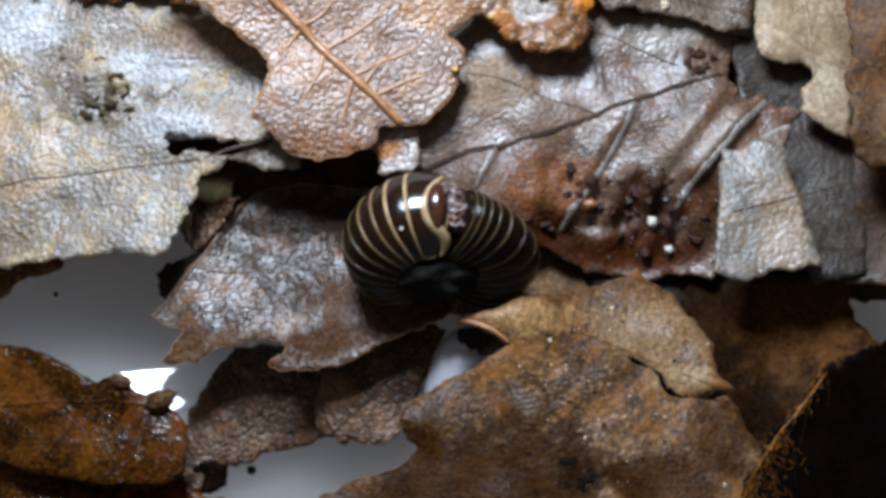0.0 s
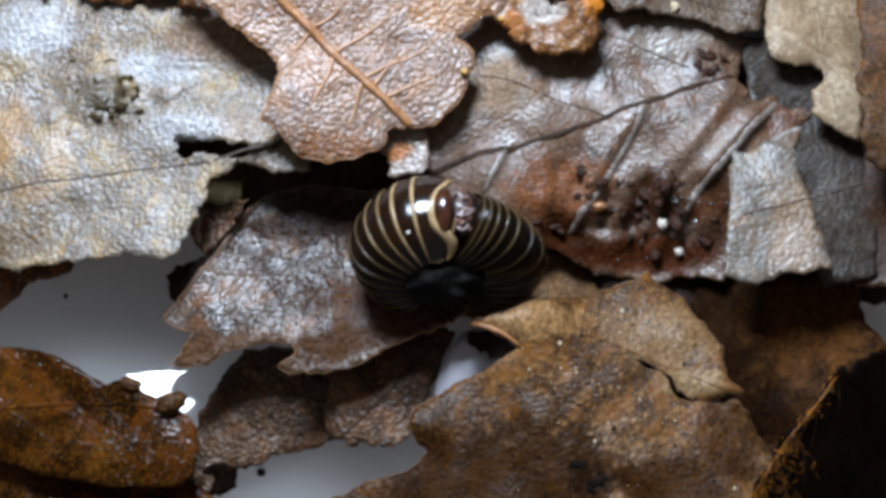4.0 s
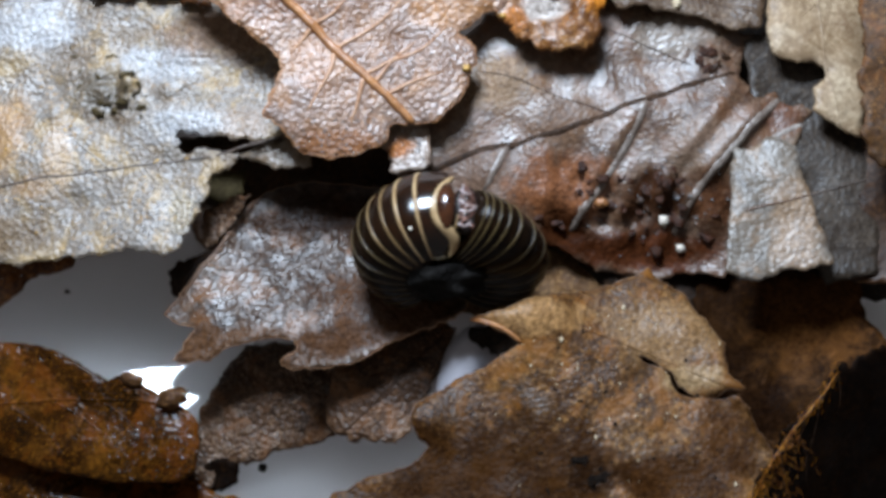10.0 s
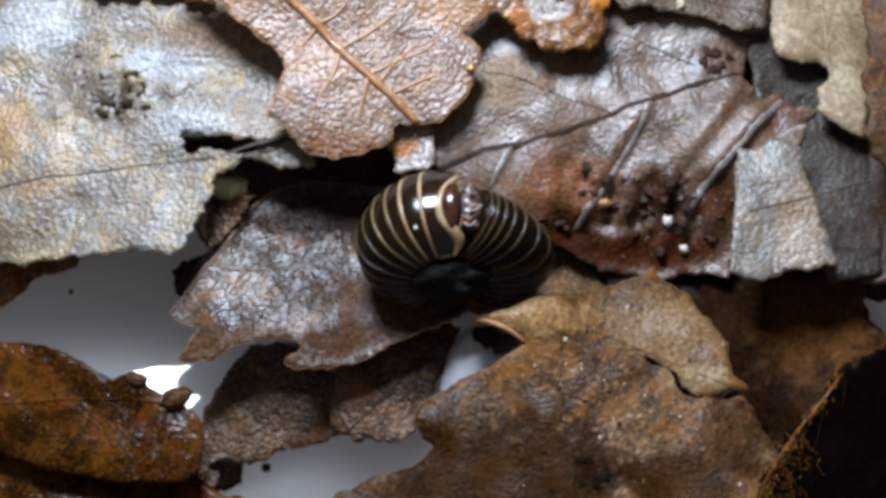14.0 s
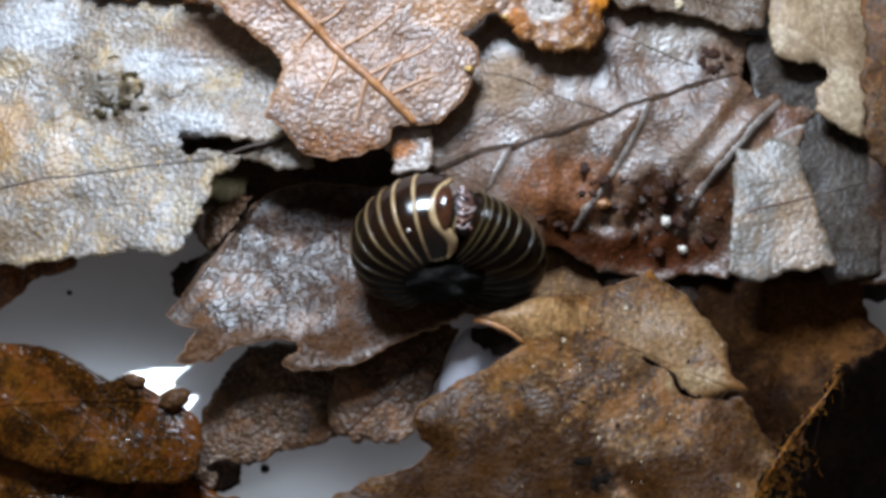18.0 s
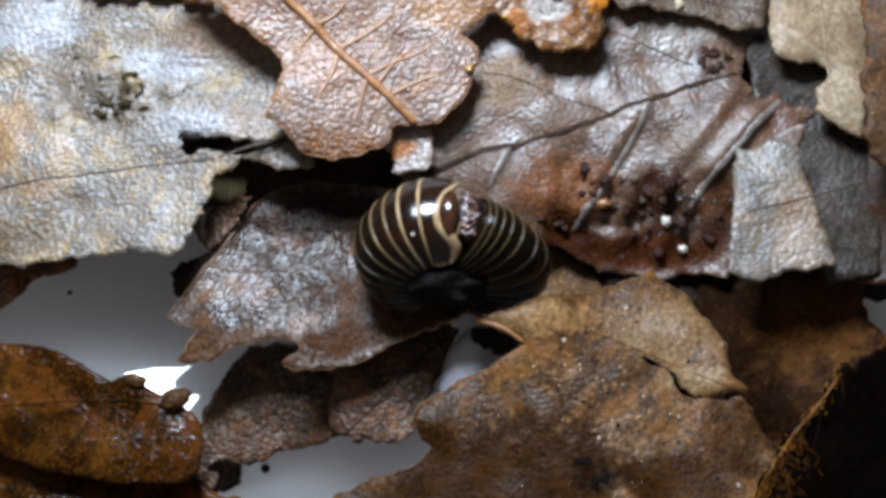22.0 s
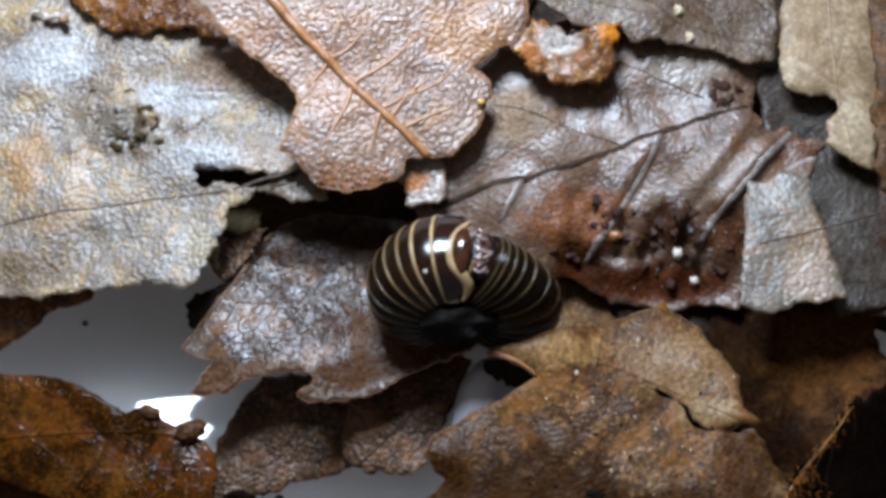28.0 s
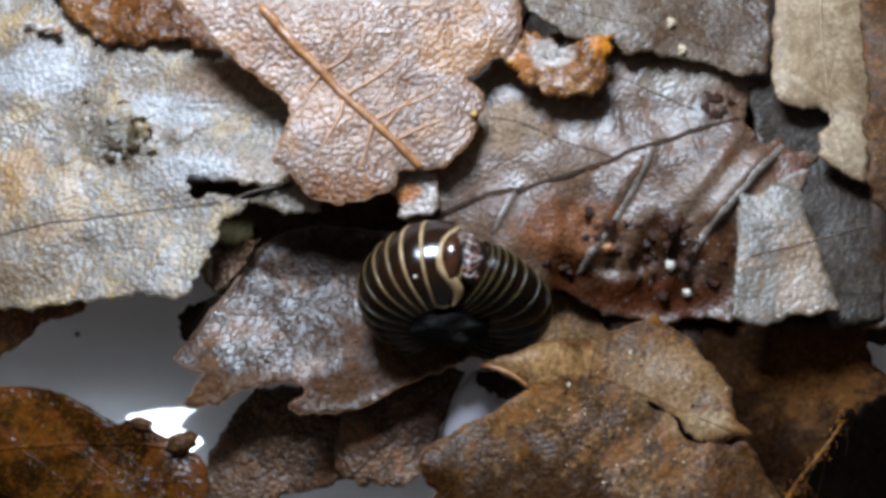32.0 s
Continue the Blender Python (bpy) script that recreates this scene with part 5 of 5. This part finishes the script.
HIND = Half((-0.015, 0.007, 6.999), -0.199, 0.100, 4.371, 0.742, 0.396, 1.954, 0.606, 0.5)


def plate(name, half, lo, hi, mat, rise_lo, rise_hi, span=(-88, 88), parent=millipede, thick=0.12, nt=6, ns=44, swell=0.04, label=""):
    """A back plate between two edges, each given as degrees or as a function of the arch."""
    lo_at, hi_at = (e if callable(e) else (lambda c, e=e: e) for e in (lo, hi))
    verts, faces = [], []
    for layer in (0, 1):
        for i in range(nt + 1):
            f = i / nt
            sw = rise_lo + (rise_hi - rise_lo) * f + swell * math.sin(math.pi * f) - layer * thick
            for j in range(ns + 1):
                c = span[0] + (span[1] - span[0]) * j / ns
                verts.append(half.at(lo_at(c) + (hi_at(c) - lo_at(c)) * f, c, sw) * MM)
    w = ns + 1
    n0 = (nt + 1) * w
    for i in range(nt):
        for j in range(ns):
            a = i * w + j
            faces.append((a, a + 1, a + w + 1, a + w))
            faces.append((n0 + a, n0 + a + w, n0 + a + w + 1, n0 + a + 1))
    for j in range(ns):
        a, b = j, nt * w + j
        faces.append((a, n0 + a, n0 + a + 1, a + 1))
        faces.append((b, b + 1, n0 + b + 1, n0 + b))
    for i in range(nt):
        a, b = i * w, i * w + ns
        faces.append((a, a + w, n0 + a + w, n0 + a))
        faces.append((b, n0 + b, n0 + b + w, b + w))
    ob = mesh_object(name, verts, faces, mat, parent, label=label)
    bm = bmesh.new()
    bm.from_mesh(ob.data)
    bmesh.ops.recalc_face_normals(bm, faces=bm.faces)
    bm.to_mesh(ob.data)
    bm.free()
    return ob


def collar_edge(c):
    """Edge of the first back plate, under the collar round the head."""
    c = max(c, -12)
    up = -7.0 + (0.0046 if c < 34 else 0.0140) * (c - 34) ** 2
    back = 8.0 - 0.55 * (c - 69)
    return -2.5 * math.log(math.exp(-up / 2.5) + math.exp(-back / 2.5))


# front half: plates from the collar towards the underside, each with a pale hind margin
first = -19.2
pl = plate("back_plate", FORE, collar_edge, first, SHELL_FRONT, -0.03, 0.01, swell=-0.018)
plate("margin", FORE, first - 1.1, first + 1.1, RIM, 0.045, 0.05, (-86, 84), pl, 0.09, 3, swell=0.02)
FORE_EDGES = [first, -32.8, -43.6, -54.8, -65.7, -77.6, -88, -98, -109, -120, -131]
# Shells and margins darken towards the underside: its shade is put into the colour.
for i, (a, b) in enumerate(zip(FORE_EDGES[:-1], FORE_EDGES[1:])):
    pl = plate("back_plate", FORE, a + 0.5, b, SHELL_RED if i < 3 else SHELL, -0.07, 0.02)
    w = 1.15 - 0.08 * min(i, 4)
    plate("margin", FORE, b - w, b + w, RIM if i < 1 else RIM_MID_TONE if i < 3 else RIM_DULL_SHADED, 0.045, 0.05, (-86, 84), pl, 0.08, 3, swell=0.02)
line = [FORE.at(first + (collar_edge(82) - first) * k / 16, 83 + 1.2 * math.sin(math.pi * k / 16), 0.05) for k in range(17)]
tube("flank_margin", np.array([tuple(q) for q in line]), 0.05, 0.06, RIM_DULL_SHADED, millipede, 0.3)
path = [(5.0, -14, 0.10), (1.5, -6, 0.13), (-3.0, 6, 0.14), (-6.2, 20, 0.15), (-7.6, 35, 0.17), (-6.0, 48, 0.20), (-1.0, 56, 0.25), (5.0, 63, 0.27), (8.5, 69, 0.25), (9.0, 75, 0.19), (8.0, 79.5, 0.12), (5.5, 82.5, 0.06)]
verts, faces = [], []
steps, around = 72, 10
for i in range(steps + 1):
    f = i / steps * (len(path) - 1)
    k = min(int(f), len(path) - 2)
    g = f - k
    ctl = [path[min(max(k + o, 0), len(path) - 1)] for o in (-1, 0, 1, 2)]
    th, ar, wd = (0.5 * (2 * b + (c - a) * g + (2 * a - 5 * b + 4 * c - d) * g * g + (3 * b - a - 3 * c + d) * g ** 3) for a, b, c, d in zip(*ctl))
    q = FORE.at(th, ar, 0.02)
    up = (FORE.at(th + 1, ar) - FORE.at(th - 1, ar)).cross(FORE.at(th, ar + 1) - FORE.at(th, ar - 1)).normalized()
    up = up if up.z > 0 else -up
    if i:
        ahead = (q - prev).normalized()
    else:
        ahead = (FORE.at(-1.0, 0) - q).normalized()
    prev = q
    flank = up.cross(ahead).normalized()
    for j in range(around):
        b = 2 * math.pi * j / around
        verts.append((q + flank * wd * math.cos(b) + up * (0.10 if math.sin(b) > 0 else 0.2) * math.sin(b)) * MM)
for i in range(steps):
    for j in range(around):
        a, b = i * around + j, i * around + (j + 1) % around
        faces.append((a, b, b + around, a + around))
faces += [tuple(range(around))[::-1], tuple(steps * around + j for j in range(around))]
mesh_object("collar", verts, faces, RIM, millipede, label="cream collar round the head")

# hind half: tail shield tucked under the head, then narrow plates with dull margins
HIND_EDGES = [28.1, 31.8, 37.0, 43.0, 50.8, 62.7, 75.7, 88, 100, 112, 124, 136]
tail = plate("tail_shield", HIND, 15, HIND_EDGES[0], SHELL, -1.7, -0.16, nt=10)
plate("margin", HIND, HIND_EDGES[0] - 0.7, HIND_EDGES[0] + 0.3, RIM_DULL_SHADED, -0.08, -0.06, (-86, 84), tail, 0.07, 2, swell=0.01)
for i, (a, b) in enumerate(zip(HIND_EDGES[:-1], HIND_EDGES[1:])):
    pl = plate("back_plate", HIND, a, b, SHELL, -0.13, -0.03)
    plate("margin", HIND, b - 0.95, b + 0.3, RIM_DULL_SHADED, -0.01, 0.015, (-86, 84), pl, 0.07, 3, swell=0.012)


# head end: rounded head plate inside the collar, small legs folded beside it
def lump_part(name, place, axes, mat, parent, seed=0, rough=0.0, label="", sub=3):
    bm = bmesh.new()
    bmesh.ops.create_icosphere(bm, subdivisions=sub, radius=1)
    for w in bm.verts:
        k = 1 + rough * noise.noise((w.co.x * 2 + seed, w.co.y * 2, w.co.z * 2))
        w.co = (place + (axes[0] * w.co.x + axes[1] * w.co.y + axes[2] * w.co.z) * k) * MM
    return part(name, bm, mat, parent, label)


along = (FORE.at(10, 30) - FORE.at(-4, 30)).normalized()
cross = (FORE.at(4, 50) - FORE.at(4, 8)).normalized()
out0 = along.cross(cross).normalized()
if out0.z < 0:
    out0 = -out0


def head_place(u, w, up=0.0):
    """u: from the head towards the tail, w: down the face, in mm from the head's middle."""
    return FORE.at(2.2, 28) + along * u + cross * w + out0 * (up - 0.16 * w * w - 0.10 * u * u)


bm = bmesh.new()
bmesh.ops.create_icosphere(bm, subdivisions=4, radius=1)
for w in bm.verts:
    q = w.co.copy()
    u = q.x * (0.58 if q.x < 0 else 0.36)
    w.co = head_place(u - 0.02, q.y * 1.22, 0.30 * max(q.z, -0.6) * (1 + 0.05 * noise.noise(q * 2)) - 0.06) * MM
part("head", bm, HEAD, millipede, "glossy reddish brown head")
line = [head_place(0.40 + 0.05 * math.cos(f * 3), 0.45 + 0.70 * f, 0.0) for f in [i / 24 for i in range(25)]]
tube("head_margin", np.array([tuple(q) for q in line]), 0.05, 0.06, RIM_MID_TONE, millipede, 0.2)
lump_part("mouth_cavity", head_place(0.92, 0.03, -0.40), (along * 0.74, cross * 1.22, out0 * 0.38), MOUTH, millipede, 2, 0.12, "dark hollow round the folded legs")
rng = random.Random(5)
for i in range(15):
    w0 = -1.0 + 2.0 * i / 14
    if abs(w0 + 0.07) < 0.12:
        continue
    bow = (0.16 + 0.10 * rng.random()) * (1 if i % 2 else -1)
    u0, u1 = 0.46 + 0.10 * rng.random(), 1.40 - 0.30 * abs(w0) ** 2 - 0.12 * rng.random()
    lean = 0.25 * (1 if w0 < -0.07 else -1) + rng.uniform(-0.12, 0.12)
    pts = [tuple(head_place(u0 + (u1 - u0) * k / 8, w0 + lean * k / 8 + bow * math.sin(math.pi * k / 8), 0.02 + 0.10 * math.sin(math.pi * k / 8) + 0.02 * rng.random())) for k in range(9)]
    tube("leg", np.array(pts), 0.072, 0.05, LIMB_PALE if i % 4 == 1 else LIMB, millipede, 0.2, 7)
for u0, u1, w0, w1 in ((0.46, 1.06, -0.12, -0.09), (0.62, 0.80, -0.30, 0.16)):
    pts = [tuple(head_place(u0 + (u1 - u0) * k / 6, w0 + (w1 - w0) * k / 6, 0.03 + 0.05 * math.sin(math.pi * k / 6))) for k in range(7)]
    tube("jaw", np.array(pts), 0.06, 0.05, LIMB_PALE, millipede, 0.2, 8)
for w0 in (-0.95, -0.45, 0.15, 0.55, 0.9):
    lump_part("leg_base", head_place(0.92 + 0.18 * math.sin(9 * w0), w0, -0.03), (along * 0.15, cross * 0.13, out0 * 0.12), LIMB, millipede, w0 * 7, 0.4, sub=2)
# Near-black colour of the inner body stands in for shade between the halves.
lump_part("inner_body", Vector((0.2, -0.75, -0.55)), (Vector((3.3, 0.2, 0)), Vector((0, 1.25, 0.3)), Vector((0, -0.2, 2.6))), BELLY_SHADE, millipede, 3, 0.08, "belly side painted black for the shade under the roll")
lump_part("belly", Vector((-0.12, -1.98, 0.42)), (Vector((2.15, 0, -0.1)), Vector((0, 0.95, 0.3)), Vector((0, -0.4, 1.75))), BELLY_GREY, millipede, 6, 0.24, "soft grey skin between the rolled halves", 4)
lump_part("speck", FORE.at(-26.5, 52.6, 0.05), (along * 0.09, cross * 0.09, out0 * 0.08), SAND, millipede, 4, 0.2, "tiny white speck on the back")


def motions():
    """The millipede slowly shifts and turns on its leaf."""
    rows = [
        (0, 0.079, 0.062, 0.57),
        (0.5, 0.051, 0.110, 0.56),
        (1, 0.053, 0.133, 0.51),
        (1.5, 0.057, 0.127, 0.42),
        (2, 0.035, 0.103, 0.42),
        (2.5, -0.001, 0.086, 0.47),
        (3, -0.038, 0.079, 0.45),
        (3.5, -0.053, 0.043, 0.42),
        (5.5, -0.043, 0.009, 0.40),
        (6, -0.039, 0.005, 0.16),
        (6.5, -0.050, -0.000, 0.10),
        (7, -0.049, -0.016, -0.07),
        (7.5, -0.032, -0.033, -0.28),
        (8, -0.017, -0.029, -0.28),
        (8.5, -0.006, -0.013, -0.10),
        (9, 0.000, 0.002, 0.01),
        (9.5, -0.007, 0.010, -0.09),
        (10, -0.024, -0.002, -0.37),
        (10.5, -0.035, -0.012, -0.51),
        (11, -0.032, -0.004, -0.36),
        (11.5, -0.016, 0.011, -0.29),
        (12, 0.004, 0.032, -0.32),
        (12.5, 0.010, 0.051, -0.29),
        (13, 0.005, 0.063, -0.28),
        (13.5, 0.002, 0.063, -0.34),
        (14, -0.005, 0.049, -0.35),
        (14.5, -0.017, 0.034, -0.26),
        (16.5, -0.172, -0.046, -1.12),
        (17, -0.196, -0.044, -0.87),
        (17.5, -0.206, -0.034, -0.73),
        (18, -0.214, -0.038, -0.73),
        (18.5, -0.221, -0.073, -0.90),
        (19, -0.179, -0.112, -1.11),
        (19.5, -0.106, -0.143, -1.22),
        (20, -0.061, -0.189, -1.40),
        (20.5, -0.043, -0.239, -1.72),
        (21, -0.026, -0.256, -2.00),
        (21.5, -0.028, -0.261, -2.15),
        (22, -0.039, -0.302, -2.34),
        (22.5, -0.041, -0.370, -2.71),
        (23, -0.075, -0.432, -3.02),
        (23.5, -0.132, -0.466, -3.12),
        (24, -0.174, -0.492, -3.11),
        (24.5, -0.194, -0.538, -3.00),
        (25, -0.208, -0.565, -2.81),
        (25.5, -0.231, -0.550, -2.80),
        (27.5, -0.015, -0.523, -3.22),
        (28, -0.051, -0.508, -3.41),
        (28.5, -0.096, -0.478, -3.41),
        (29, -0.130, -0.446, -3.35),
        (29.5, -0.165, -0.428, -3.47),
        (30, -0.196, -0.391, -3.47),
        (30.5, -0.208, -0.313, -3.19),
        (31, -0.218, -0.258, -2.93),
        (31.5, -0.208, -0.227, -2.84),
        (32, -0.159, -0.163, -2.82),
    ]
    walk(millipede, [(t, pose(MID.x * MM + dx * MM, MID.y * MM + dy * MM, MID.z * MM, 0, 0, rz)) for t, dx, dy, rz in rows])


motions()
